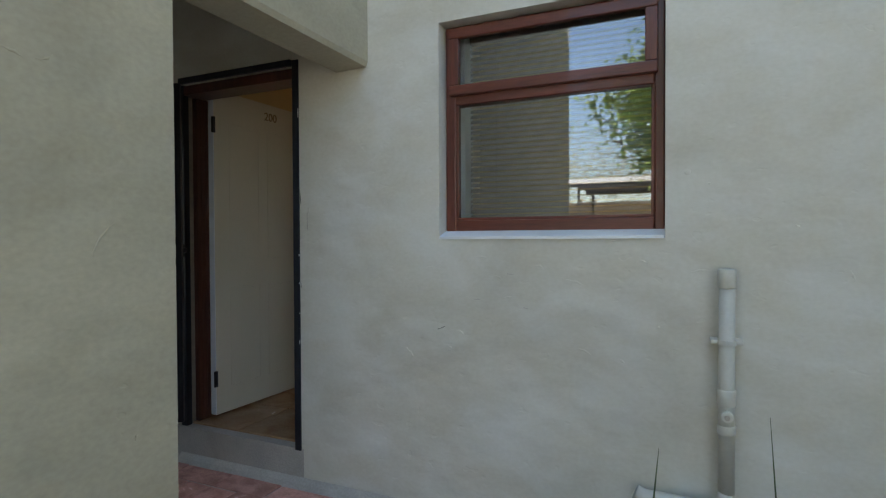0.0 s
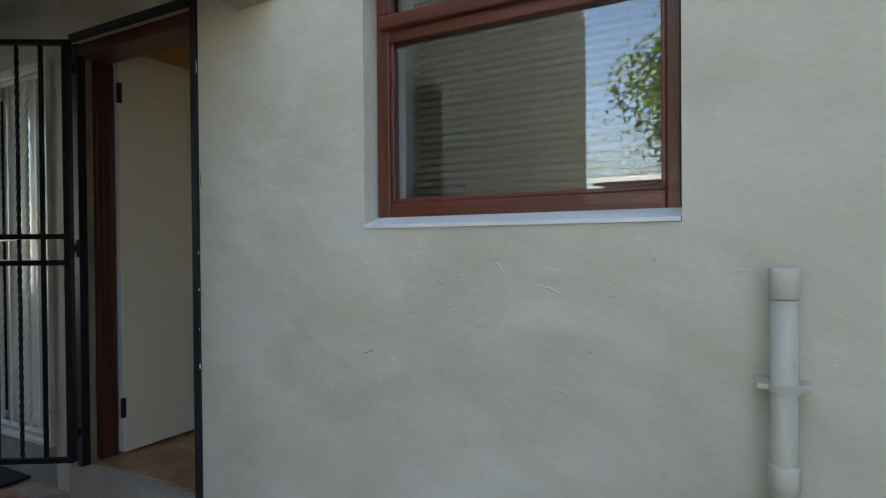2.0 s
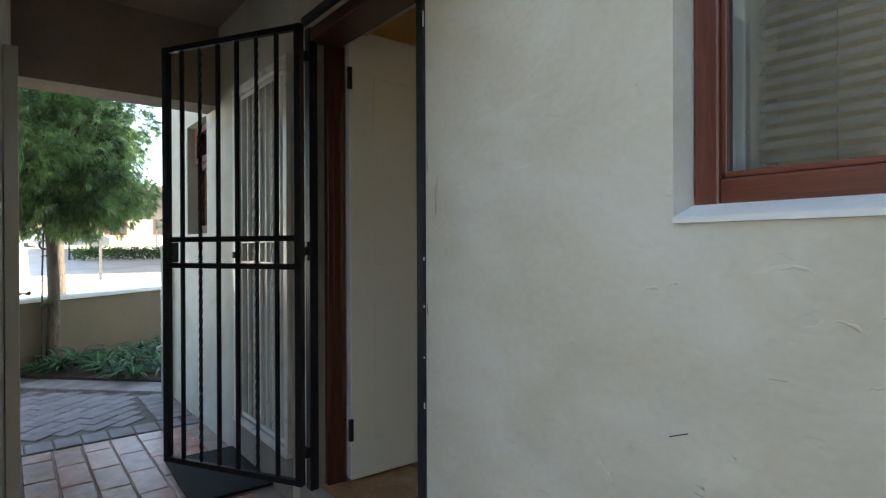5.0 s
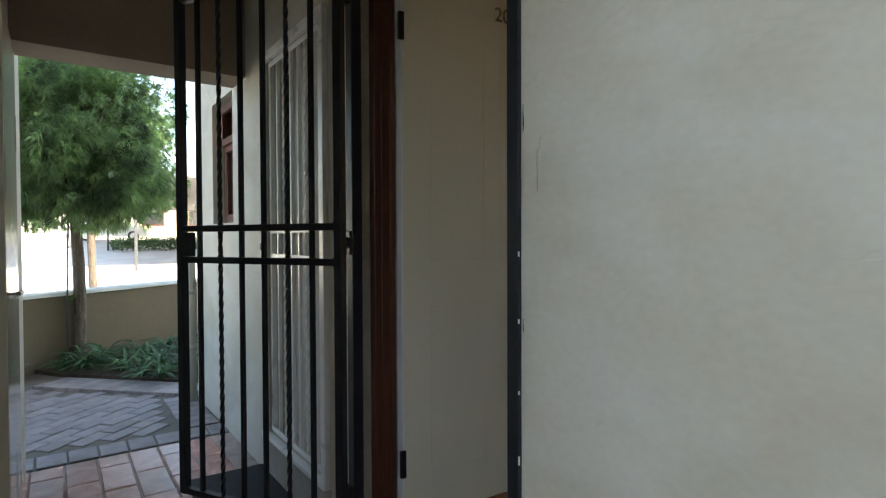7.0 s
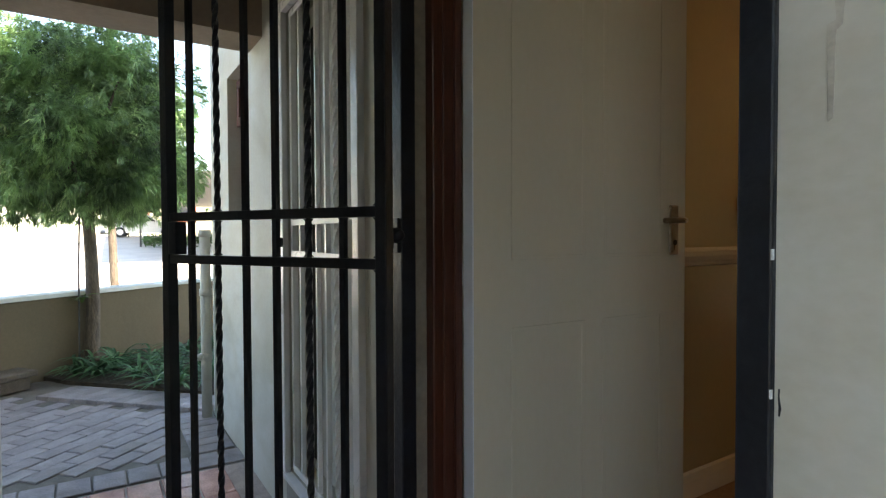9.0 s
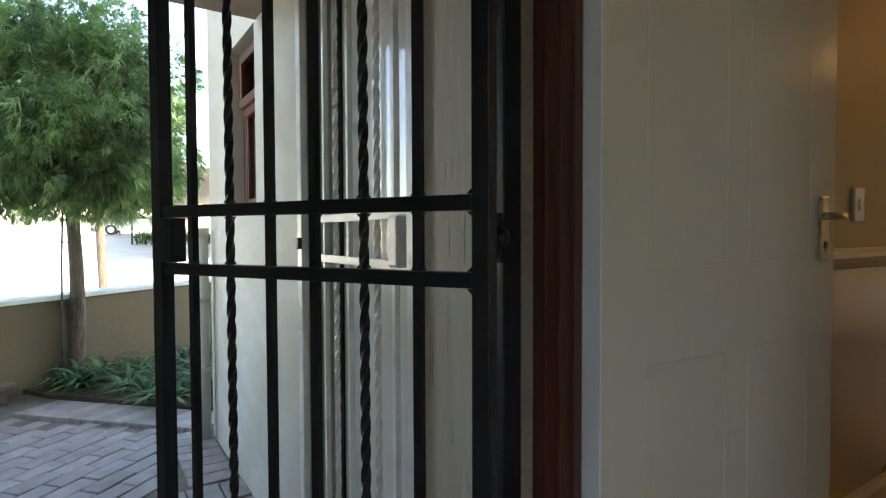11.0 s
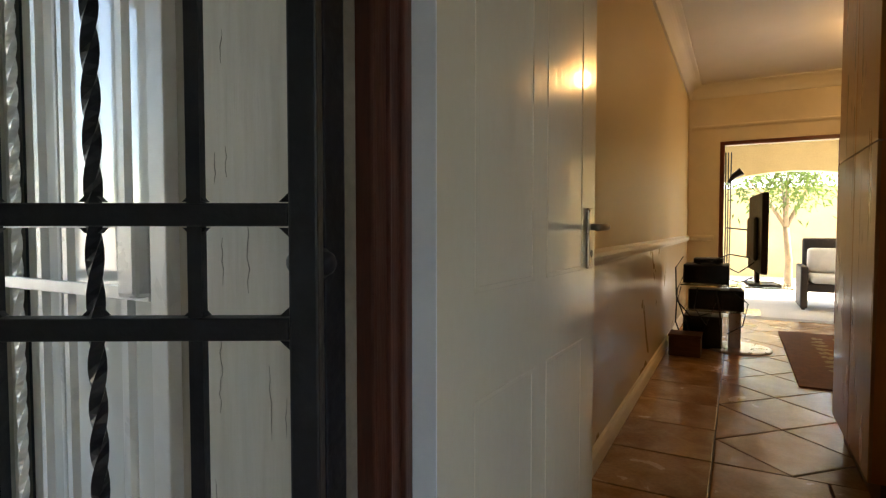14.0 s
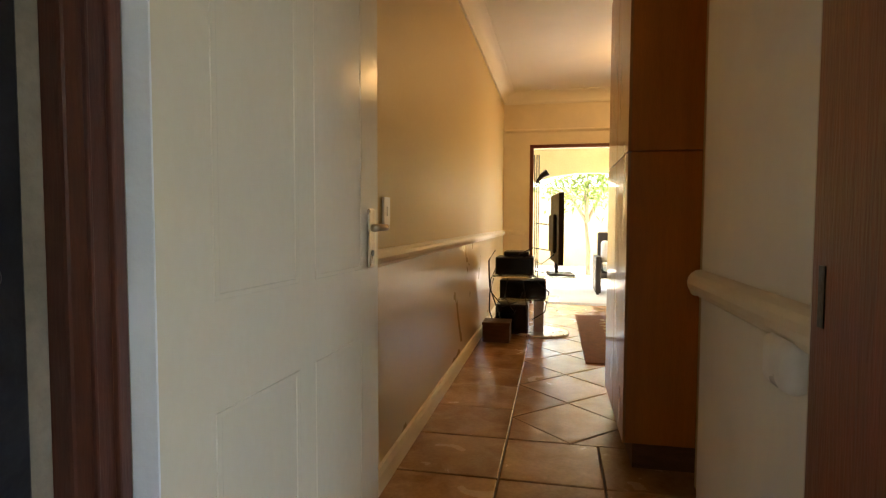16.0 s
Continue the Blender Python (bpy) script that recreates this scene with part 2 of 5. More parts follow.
def thin_leaf(m, share=0.4):
    """Lets light through a leaf."""
    n, l = m.node_tree.nodes, m.node_tree.links
    p, out = n["Principled BSDF"], n["Material Output"]
    tr, mx = n.new("ShaderNodeBsdfTranslucent"), n.new("ShaderNodeMixShader")
    l.new(p.inputs["Base Color"].links[0].from_socket, tr.inputs["Color"])
    mx.inputs[0].default_value = share
    l.new(p.outputs[0], mx.inputs[1]); l.new(tr.outputs[0], mx.inputs[2]); l.new(mx.outputs[0], out.inputs["Surface"])


for leafy in (M_LEAF, M_LEAFLIGHT, M_STRAP, M_HEDGE, M_DRYLEAF, M_SUNLEAF):
    thin_leaf(leafy)
M_GLASS = glass("window_glass", (0.93, 0.95, 0.94), 0.0, 2.0)
M_GLASS_SMOKE = glass("shelf_glass", (0.75, 0.85, 0.8))
M_DISPLAY = material("dark_screen", (0.008, 0.008, 0.01), 0.15, vary=0.05, bump=0.0)
M_LAMP = glow("lamp_face", (1.0, 0.55, 0.20), 0.8)


# ---- mesh helpers ----
def bm_box(bm, x0, x1, y0, y1, z0, z1, bevel=0.0):
    g = bmesh.ops.create_cube(bm, size=1.0)
    bmesh.ops.scale(bm, vec=(abs(x1 - x0), abs(y1 - y0), abs(z1 - z0)), verts=g["verts"])
    bmesh.ops.translate(bm, vec=((x0 + x1) / 2, (y0 + y1) / 2, (z0 + z1) / 2), verts=g["verts"])
    if bevel:
        edges = list({e for v in g["verts"] for e in v.link_edges})
        bmesh.ops.bevel(bm, geom=edges, offset=bevel, segments=2, affect="EDGES", profile=0.5)
    return bm


def box(x0, x1, y0, y1, z0, z1, bevel=0.0):
    return bm_box(bmesh.new(), x0, x1, y0, y1, z0, z1, bevel)


def tube(points, radius, sides=10, radii=None):
    """A round bar along points."""
    bm = bmesh.new()
    rings = []
    for i, p in enumerate(points):
        p = Vector(p)
        d = (Vector(points[min(i + 1, len(points) - 1)]) - Vector(points[max(i - 1, 0)])).normalized()
        side = d.orthogonal().normalized() if abs(d.z) < 0.9 else (Vector((1, 0, 0)) - d * d.x).normalized()
        up = d.cross(side)
        r = radii[i] if radii else radius
        rings.append([bm.verts.new(p + r * (math.cos(a) * side + math.sin(a) * up)) for a in [2 * math.pi * k / sides for k in range(sides)]])
    for a, b in zip(rings, rings[1:]):
        for k in range(sides):
            bm.faces.new((a[k], a[(k + 1) % sides], b[(k + 1) % sides], b[k]))
    bm.faces.new(rings[0]); bm.faces.new(rings[-1])
    bmesh.ops.recalc_face_normals(bm, faces=bm.faces[:])
    return bm


def extrude_profile(profile, axis, a, b):
    """A prism: profile of (u, z) pairs run along axis ('x' or 'y') from a to b."""
    bm = bmesh.new()
    ends = [[bm.verts.new((t, u, z) if axis == "x" else (u, t, z)) for u, z in profile] for t in (a, b)]
    n = len(profile)
    for k in range(n):
        bm.faces.new((ends[0][k], ends[0][(k + 1) % n], ends[1][(k + 1) % n], ends[1][k]))
    bm.faces.new(ends[0]); bm.faces.new(ends[1])
    bmesh.ops.recalc_face_normals(bm, faces=bm.faces[:])
    return bm


def mesh_of(name, bm, mat, smooth=False):
    me = bpy.data.meshes.new(name)
    bm.to_mesh(me)
    bm.free()
    me.materials.append(mat)
    if smooth:
        for p in me.polygons:
            p.use_smooth = True
    return me


def part(name, bm, mat, parent, label="", smooth=False):
    ob = new(name, mesh_of(name, bm, mat, smooth))
    if parent is not None:
        ob.parent = parent
        ob.matrix_parent_inverse = Matrix.Translation(-parent.location) if parent.type == "EMPTY" and not parent.parent else Matrix.Identity(4)
    return tagged(ob, label=label)


def thing(name, at, label, category, group=""):
    ob = new(name)
    ob.location = at
    ob.empty_display_size = 0.1
    return tagged(ob, label, category, group)


def solid(name, bm, mat, label, category, group="", kind="", smooth=False):
    return tagged(part(name, bm, mat, None, "", smooth), label, category, group, kind)


def structure(name, bm, mat, label, category="wall"):
    return solid(name, bm, mat, label, category, kind="structure")


def piece(name, me, parent, m):
    ob = new(name, me)
    ob.parent = parent
    ob.matrix_basis = m
    return ob


def blades(name, centres, mat, rng, length, width, droop=0.3, up=0.2, out=None):
    """Many narrow pointed leaves, one mesh."""
    n = len(centres)
    c = np.asarray(centres)
    d = rng.normal(size=(n, 3)); d[:, 2] += up
    if out is not None:
        d += out
    d /= np.linalg.norm(d, axis=1)[:, None]
    s = np.cross(d, rng.normal(size=(n, 3))); s /= np.linalg.norm(s, axis=1)[:, None]
    L = length * rng.uniform(0.6, 1.3, (n, 1)); Wd = width * rng.uniform(0.7, 1.3, (n, 1))
    tip = c + d * L; tip[:, 2] -= droop * L[:, 0] * 0.5
    mid = c + d * L * 0.45
    v = np.stack([c, mid + s * Wd / 2, tip, mid - s * Wd / 2], 1).reshape(-1, 3)
    me = bpy.data.meshes.new(name)
    me.from_pydata(v.tolist(), [], [(4 * i, 4 * i + 1, 4 * i + 2, 4 * i + 3) for i in range(n)])
    me.materials.append(mat)
    return me


# ---- ground ----
def flat(x0, x1, y0, y1, z, cuts=1):
    bm = bmesh.new()
    bmesh.ops.create_grid(bm, x_segments=cuts, y_segments=cuts, size=0.5)
    bmesh.ops.scale(bm, vec=(x1 - x0, y1 - y0, 1), verts=bm.verts[:])
    bmesh.ops.translate(bm, vec=((x0 + x1) / 2, (y0 + y1) / 2, z), verts=bm.verts[:])
    return bm


structure("ground", flat(-400, 400, -400, 400, ZP - 0.08), M_LAWN, "bare brown earth reaching the horizon", "ground")
def yard_z(x):
    """The yard behind the low wall climbs away from it."""
    return ZP - 0.03 + max(0.0, -12.0 - x) * 0.042


structure("road", extrude_profile([(-9.6, ZP - 0.078), (-9.6, ZP - 0.03), (-12.0, ZP - 0.03), (-80.0, yard_z(-80.0)), (-80.0, ZP - 0.078)], "y", -40, 40), M_ROAD, "pale sunlit concrete yard behind the low wall", "road")
structure("road_behind", box(-20, 25, -40, -5.2, ZP - 0.078, ZP - 0.03), M_ROAD, "pale concrete yard beyond the lawn", "road")
passage_floor = structure("pavement", box(PX1 + 0.02, 1.5, -3.3, W2, ZP - 0.07, ZP - 0.007), M_SANDJOINT, "red brick paved walkway with sandy joints", "pavement")
yard_floor = structure("pavement_yard", box(-7.6, PX1 + 0.016, -1.5, W2, ZP - 0.07, ZP - 0.014), M_JOINT, "grey brick paved garden court", "pavement")

# ---- window wall ----
WX0, WX1, WZ0, WZ1 = -1.14, -0.146, 1.212, 2.2       # window opening
DX0, DX1, DZ1 = -2.865, -1.948, 2.11                # door opening, jamb to jamb
TH = 0.26
wall = bmesh.new()
# run on to x = 9, out of view, to keep the sun off the court
bm_box(wall, WX1, 9.0, W1, W1 + TH, ZP - 0.07, TOP)
bm_box(wall, WX0, WX1, W1, W1 + TH, ZP - 0.07, WZ0 - 0.0345)
bm_box(wall, WX0, WX1, W1, W1 + TH, WZ1, TOP)
bm_box(wall, DX1, WX0, W1, W1 + TH, ZP - 0.07, TOP)
bm_box(wall, DX0 - 0.06, DX1, W1, W1 + TH, DZ1, TOP)
bm_box(wall, -1.9645, DX1, W1, W1 + 0.0035, ZP - 0.07, DZ1)
structure("wall_north", wall, M_PLASTER, "hand-trowelled cream plaster wall with hairline marks")
NX0, NX1, NZ0, NZ1 = -4.03, -3.215, 0.09, 2.11      # neighbour's door opening
wall = bmesh.new()
bm_box(wall, NX1, DX0 - 0.06, W2 - 0.004, W2 + TH, ZP - 0.07, TOP)
bm_box(wall, DX0 - 0.06, -2.8695, W2 - 0.004, W2 + TH - 0.002, ZP - 0.07, DZ1 - 0.002)
structure("wall_pier", wall, M_CRACKED, "cracked and flaking cream plaster pier")
FX0, FX1, FZ0, FZ1 = -5.24, -4.70, 1.24, 2.09      # far window
wall = bmesh.new()
bm_box(wall, NX0, NX1, W2, W2 + TH, ZP - 0.07, NZ0)
bm_box(wall, NX0, NX1, W2, W2 + TH, NZ1, TOP)
bm_box(wall, FX1, NX0, W2, W2 + TH, ZP - 0.07, TOP)
bm_box(wall, FX0, FX1, W2, W2 + TH, ZP - 0.07, FZ0)
bm_box(wall, FX0, FX1, W2, W2 + TH, FZ1, TOP)
bm_box(wall, -5.82, FX0, W2, W2 + TH, ZP - 0.07, TOP)
structure("wall_neighbour", wall, M_PLASTER, "cream plaster wall running past the neighbour's door")
structure("wall_neighbour_return", box(-5.82, -5.56, W2 + TH, 9.3, ZP - 0.07, TOP), M_PLASTER, "cream plaster gable end")

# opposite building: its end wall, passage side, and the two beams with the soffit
# end wall and near beam take the tone darkened for shade
OPPM = M_SANDWALL_DIM
def passage_side(z0, z1):
    bm = bmesh.new()
    plan = ((PX0 - 0.25, OPN - 0.25), (PX0 - 0.25, OPN + 0.0105), (PX1, OPP), (PX1, OPN - 0.25))
    lo, hi = [bm.verts.new((x, y, z0)) for x, y in plan], [bm.verts.new((x, y, z1)) for x, y in plan]
    for k in range(4):
        bm.faces.new((lo[k], lo[(k + 1) % 4], hi[(k + 1) % 4], hi[k]))
    bm.faces.new(hi); bm.faces.new(lo)
    bmesh.ops.recalc_face_normals(bm, faces=bm.faces[:])
    return bm


# left paler than the end wall, so it bounces light into the passage
structure("wall_opposite", passage_side(ZP - 0.07, TOP), M_PLASTER, "cream plaster passage wall")
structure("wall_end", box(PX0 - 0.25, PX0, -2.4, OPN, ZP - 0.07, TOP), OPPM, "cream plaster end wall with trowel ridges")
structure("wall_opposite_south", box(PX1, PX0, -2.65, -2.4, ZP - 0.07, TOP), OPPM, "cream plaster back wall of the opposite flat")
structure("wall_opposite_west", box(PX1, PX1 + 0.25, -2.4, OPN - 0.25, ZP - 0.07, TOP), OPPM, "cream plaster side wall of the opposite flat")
structure("beam_near", extrude_profile([(PX0, 2.07), (PX0 - 0.01, 2.045), (PX0 - 0.19, 2.04), (PX0 - 0.19, TOP), (PX0, TOP)], "y", OPN, W1), M_SANDWALL_DIM, "plastered beam across the passage mouth", "beam")
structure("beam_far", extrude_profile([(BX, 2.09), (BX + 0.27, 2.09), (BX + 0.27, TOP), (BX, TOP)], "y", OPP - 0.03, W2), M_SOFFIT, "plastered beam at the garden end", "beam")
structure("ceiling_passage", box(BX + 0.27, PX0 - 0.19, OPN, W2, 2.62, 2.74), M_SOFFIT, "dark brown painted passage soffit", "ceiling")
structure("roof_opposite", box(PX1 - 0.5, PX0 + 0.15, -2.95, W1 - 0.2, TOP + 0.001, TOP + 0.1), M_ROOF, "roof slab over the opposite flat", "roof")
structure("roof_house", box(-6.2, 2.95, W2 - 0.1, 12.9, TOP, TOP + 0.15), M_ROOF, "roof slab over the flat", "roof")

# added out of view: holds back sun and eastern sky from the walls
structure("wall_court_east", box(2.7, 2.95, -2.2, W1 - 0.001, ZP - 0.07, TOP), M_PLASTER, "unseen plain wall added to cut eastern light at the court")

# added wall, never in view: shades the end wall and court from the sun
structure("wall_north_upper", box(-2.9, 9.0, W1 + 0.006, W1 + TH, TOP + 0.151, 14.0), M_PLASTER, "unseen plain wall added over the flat to block the sun")

# door threshold step
structure("threshold", extrude_profile([(W1 - 0.004, ZP - 0.012), (W1 - 0.05, ZP - 0.012), (W1 - 0.03, ZP + 0.02), (W1 - 0.004, ZP + 0.045)], "x", DX0, 0.6), M_CONCRETE, "worn plaster skirting fillet along the wall foot", "trim")
structure("door_step", box(DX0 - 0.06, DX1, W1 - 0.001, W1 + TH, ZP - 0.07, ZH - 0.012), M_CONCRETE, "raised grey screed door step", "step")


structure("neighbour_step", box(NX0 - 0.02, NX1 + 0.02, W2 - 0.006, W2 + 0.05, ZP - 0.012, NZ0 - 0.023), M_CONCRETE, "grey screed plinth under the neighbour's gate", "step")


# ---- front window ----
def window_unit(x0, x1, z0, z1, yw, transom, name, label):
    """Timber window: frame, sash above a transom, fixed pane below, set back in its reveal."""
    w = tagged(new(name), label, "window", kind="structure")
    w.location = ((x0 + x1) / 2, yw + 0.1, z0)
    y0, y1 = yw + 0.075, yw + 0.145
    f, fr = 0.056, 0.044
    part("window_frame", box(x0 + 0.004, x0 + f, y0, y1, z0, z1 - 0.003, 0.006), M_REDWOOD, w)
    part("window_frame", box(x1 - fr, x1 - 0.004, y0, y1, z0, z1 - 0.003, 0.006), M_REDWOOD, w)
    part("window_frame", box(x0 + f, x1 - fr, y0 + 0.001, y1, z0, z0 + f, 0.006), M_REDWOOD_H, w)
    part("window_frame", box(x0 + f, x1 - fr, y0 + 0.001, y1, z1 - f + 0.012, z1 - 0.003, 0.006), M_REDWOOD_H, w)
    part("transom", box(x0 + f, x1 - fr, y0 - 0.004, y1, transom - 0.03, transom + 0.03, 0.006), M_REDWOOD_H, w)
    sash = part("sash", box(x0 + 0.03, x1 - 0.03, y0 - 0.028, y0 - 0.002, transom + 0.012, transom + 0.062, 0.006), M_REDWOOD_H, w)
    part("sash_rail", box(x0 + 0.03, x1 - 0.03, y0 - 0.028, y0 - 0.002, z1 - 0.068, z1 - 0.018, 0.006), M_REDWOOD_H, sash)
    for a, b in ((x0 + 0.031, x0 + 0.08), (x1 - 0.08, x1 - 0.031)):
        part("sash_stile", box(a, b, y0 - 0.027, y0 - 0.003, transom + 0.062, z1 - 0.068, 0.004), M_REDWOOD, sash)
    for a, b, c, d in ((x0 + f, x0 + f + 0.013, z0 + f, transom - 0.03), (x1 - fr - 0.013, x1 - fr, z0 + f, transom - 0.03)):
        part("glazing_bead", box(a, b, y0 + 0.006, y0 + 0.02, c, d, 0.003), M_REDWOOD, w)
    part("glazing_bead", box(x0 + f, x1 - fr, y0 + 0.006, y0 + 0.02, z0 + f, z0 + f + 0.013, 0.003), M_REDWOOD_H, w)
    for c, d in ((z0 + f, transom - 0.03), (transom + 0.03, z1 - f + 0.012)):
        p = part("pane", box(x0 + f + 0.001, x1 - fr - 0.001, y0 + 0.022, y0 + 0.026, c + 0.001, d - 0.001), M_GLASS, w)
        p.visible_shadow = False
    return w


window_unit(WX0, WX1, WZ0, WZ1, W1, 1.85, "window_1", "red-brown timber window with a top-hung sash over a fixed pane")
sill = extrude_profile([(W1 - 0.008, WZ0 - 0.034), (W1 - 0.006, WZ0 - 0.022), (W1 + 0.01, WZ0 - 0.016), (W1 + 0.078, WZ0 + 0.006), (W1 + 0.08, WZ0 - 0.001), (W1 + 0.25, WZ0 - 0.001), (W1 + 0.25, WZ0 - 0.034)], "x", WX0 + 0.002, WX1 - 0.002)
structure("window_sill", sill, M_SILL, "chipped white painted plaster window sill", "sill")
window_unit(FX0, FX1, FZ0, FZ1, W2, 1.78, "window_2", "red-brown timber window beyond the passage")

structure("window_lining", box(WX0 + 0.001, WX0 + 0.076, W1 + 0.150, W1 + TH - 0.002, WZ0, WZ1 - 0.003, 0.004), M_SILL, "pale painted lining inside the window opening", "trim")

blind = thing("venetian_blind", (-0.65, W1 + 0.2, 2.1), "closed beige venetian blind hanging inside the window", "blind")
bx0, bx1 = WX0 + 0.085, WX1 - 0.015
part("headrail", box(bx0, bx1, W1 + 0.185, W1 + 0.225, 2.145, 2.175, 0.003), M_BLIND, blind)
part("bottom_rail", box(bx0, bx1, W1 + 0.19, W1 + 0.215, 1.236, 1.248, 0.003), M_BLIND, blind)
sl = bmesh.new()
half = (bx1 - bx0) / 2
for k, (dy, dz) in enumerate(((-0.008, -0.0098), (-0.0035, -0.002), (0.003, 0.0047), (0.0065, 0.0098))):
    sl.verts.new((-half, dy, dz)); sl.verts.new((half, dy, dz))
sl.verts.ensure_lookup_table()
for k in range(3):
    sl.faces.new((sl.verts[2 * k], sl.verts[2 * k + 1], sl.verts[2 * k + 3], sl.verts[2 * k + 2]))
slat_mesh = mesh_of("slat", sl, M_BLIND, True)
for k in range(35):
    s_ob = new("slat", slat_mesh)
    s_ob.parent, s_ob.matrix_parent_inverse = blind, Matrix.Translation(-blind.location)
    s_ob.matrix_basis = pose((bx0 + bx1) / 2, W1 + 0.202, 1.262 + k * 0.0262, random.uniform(-3, 3), 0, 0)
for x in (bx0 + 0.14, bx1 - 0.14):
    part("ladder_cord", tube([(x, W1 + 0.188, 1.24), (x, W1 + 0.188, 2.15)], 0.0012, 5), M_BLIND, blind)
# dark room behind the window
room = bmesh.new()
bm_box(room, -1.65, -1.6, W1 + TH, 4.2, ZH, 2.9)
bm_box(room, 1.4, 1.5, W1 + TH, 4.2, ZH, 2.9)
bm_box(room, -1.6, 1.4, 4.1, 4.2, ZH, 2.9)
structure("wall_room", room, M_HALLWALL, "plain painted walls of the room behind the blind")

# ---- waste pipe under the window ----
pipe = thing("waste_pipe", (0.072, W1 - 0.07, ZP), "cream painted plastic waste pipe clamped to the wall", "pipe")
py = W1 - 0.065
part("riser", tube([(0.072, py, 0.2), (0.072, py, 1.05)], 0.028, 18), M_PIPE, pipe, smooth=True)
for a, b in ((0.99, 1.062), (0.55, 0.61), (0.44, 0.475)):
    part("collar", tube([(0.072, py, a), (0.072, py, a + 0.004), (0.072, py, b - 0.004), (0.072, py, b)], 0.032, 18, [0.030, 0.0325, 0.0325, 0.030]), M_PIPE, pipe, smooth=True)
part("clip", tube([(0.072, py, 0.778), (0.072, py, 0.797)], 0.033, 18), M_PIPE, pipe)
for x in (0.03, 0.114):
    part("clip_ear", box(x - 0.013, x + 0.013, py - 0.008, W1 - 0.001, 0.78, 0.795, 0.003), M_PIPE, pipe)
part("access_cap", tube([(0.072, py - 0.026, 0.515), (0.072, py - 0.045, 0.515), (0.072, py - 0.047, 0.515)], 0.02, 16, [0.022, 0.022, 0.018]), M_PIPE, pipe)
part("access_plug", tube([(0.072, py - 0.047, 0.515), (0.072, py - 0.052, 0.515)], 0.010, 12), M_CONCRETE, pipe)
part("elbow", tube([(0.072, py, 0.22), (0.067, py, 0.175), (0.042, py, 0.15), (-0.03, py, 0.145), (-0.22, py, 0.15), (-0.25, py, 0.165)], 0.029, 16), M_PIPE, pipe, smooth=True)

# ---- scratches and chips on the wall ----
def wall_mark(x, z, w, ang, dep=0.003):
    bm = bmesh.new()
    bm_box(bm, -w / 2, w / 2, -0.001, 0.0015, -dep, dep)
    bmesh.ops.rotate(bm, cent=(0, 0, 0), matrix=Matrix.Rotation(radians(ang), 3, "Y"), verts=bm.verts[:])
    bmesh.ops.translate(bm, vec=(x, W1, z), verts=bm.verts[:])
    return bm


solid("scratch", wall_mark(-1.13, 0.757, 0.042, -22, 0.0011), M_BLACK, "thin dark scratch in the plaster", "scratch", "wall marks")
for x, z, w, a in ((-1.09, 0.652, 0.018, 10), (-0.79, 1.02, 0.03, 5), (-0.72, 0.87, 0.022, 12), (-0.95, 0.9, 0.03, 0)):
    solid("plaster_chip", wall_mark(x, z, w, a, 0.0012), M_CONCRETE, "small pale chip in the plaster", "chip", "wall marks")


def trowel_ridge(cx, cz, w, ang, bow, high, plane):
    """A curved lap of plaster, thickest in the middle; plane 'y' for the window wall, 'x' for the end wall."""
    pts, rad = [], []
    for k in range(9):
        t = k / 8 - 0.5
        u, v = w * t, bow * (0.25 - t * t) * 4 + 0.0015 * math.sin(k * 2.3 + cx * 40)
        ca2, sa2 = math.cos(radians(ang)), math.sin(radians(ang))
        pts.append((u * ca2 - v * sa2, u * sa2 + v * ca2))
        rad.append(max(0.0006, high * (1 - (2 * t) ** 2) * (0.75 + 0.25 * math.sin(k * 1.7))))
    if plane == "y":
        bm = tube([(cx + a, 0, cz + b) for a, b in pts], high, 8, rad)
        bmesh.ops.scale(bm, vec=(1, 0.45, 1), verts=bm.verts[:])
        bmesh.ops.translate(bm, vec=(0, W1 + 0.0002, 0), verts=bm.verts[:])
    else:
        bm = tube([(0, cx + a, cz + b) for a, b in pts], high, 8, rad)
        bmesh.ops.scale(bm, vec=(0.5, 1, 1), verts=bm.verts[:])
        bmesh.ops.translate(bm, vec=(PX0 - 0.0002, 0, 0), verts=bm.verts[:])
    return bm


RIDGES = ((-1.185, 1.041, 0.05, 4, 0.006), (-0.92, 1.086, 0.06, -8, 0.01), (-0.659, 1.052, 0.04, -15, 0.008), (-0.50, 0.985, 0.10, -18, 0.008), (-0.347, 1.164, 0.05, 5, 0.004),
          (-0.225, 1.078, 0.045, -30, 0.006), (-0.80, 0.912, 0.05, 8, 0.004), (-1.033, 0.738, 0.045, -35, 0.008), (-1.086, 0.666, 0.022, -30, 0.004), (-0.309, 0.666, 0.03, -50, 0.003),
          (-0.168, 0.815, 0.02, 20, 0.003), (-0.462, 0.693, 0.07, -25, 0.006), (-0.017, 1.044, 0.08, 6, 0.008), (-1.30, 0.625, 0.06, -50, 0.006), (-0.847, 0.999, 0.05, -28, 0.007),
          (-1.136, 1.055, 0.03, 10, 0.004), (0.306, 1.218, 0.02, -40, 0.003), (0.47, 1.042, 0.05, -70, 0.004))
for x, z, w, a, b in RIDGES:
    solid("plaster_ridge", trowel_ridge(x, z, w, a, b, 0.0046, "y"), M_PLASTER, "low trowel ridge in the cream plaster", "ridge", "wall marks", smooth=True)
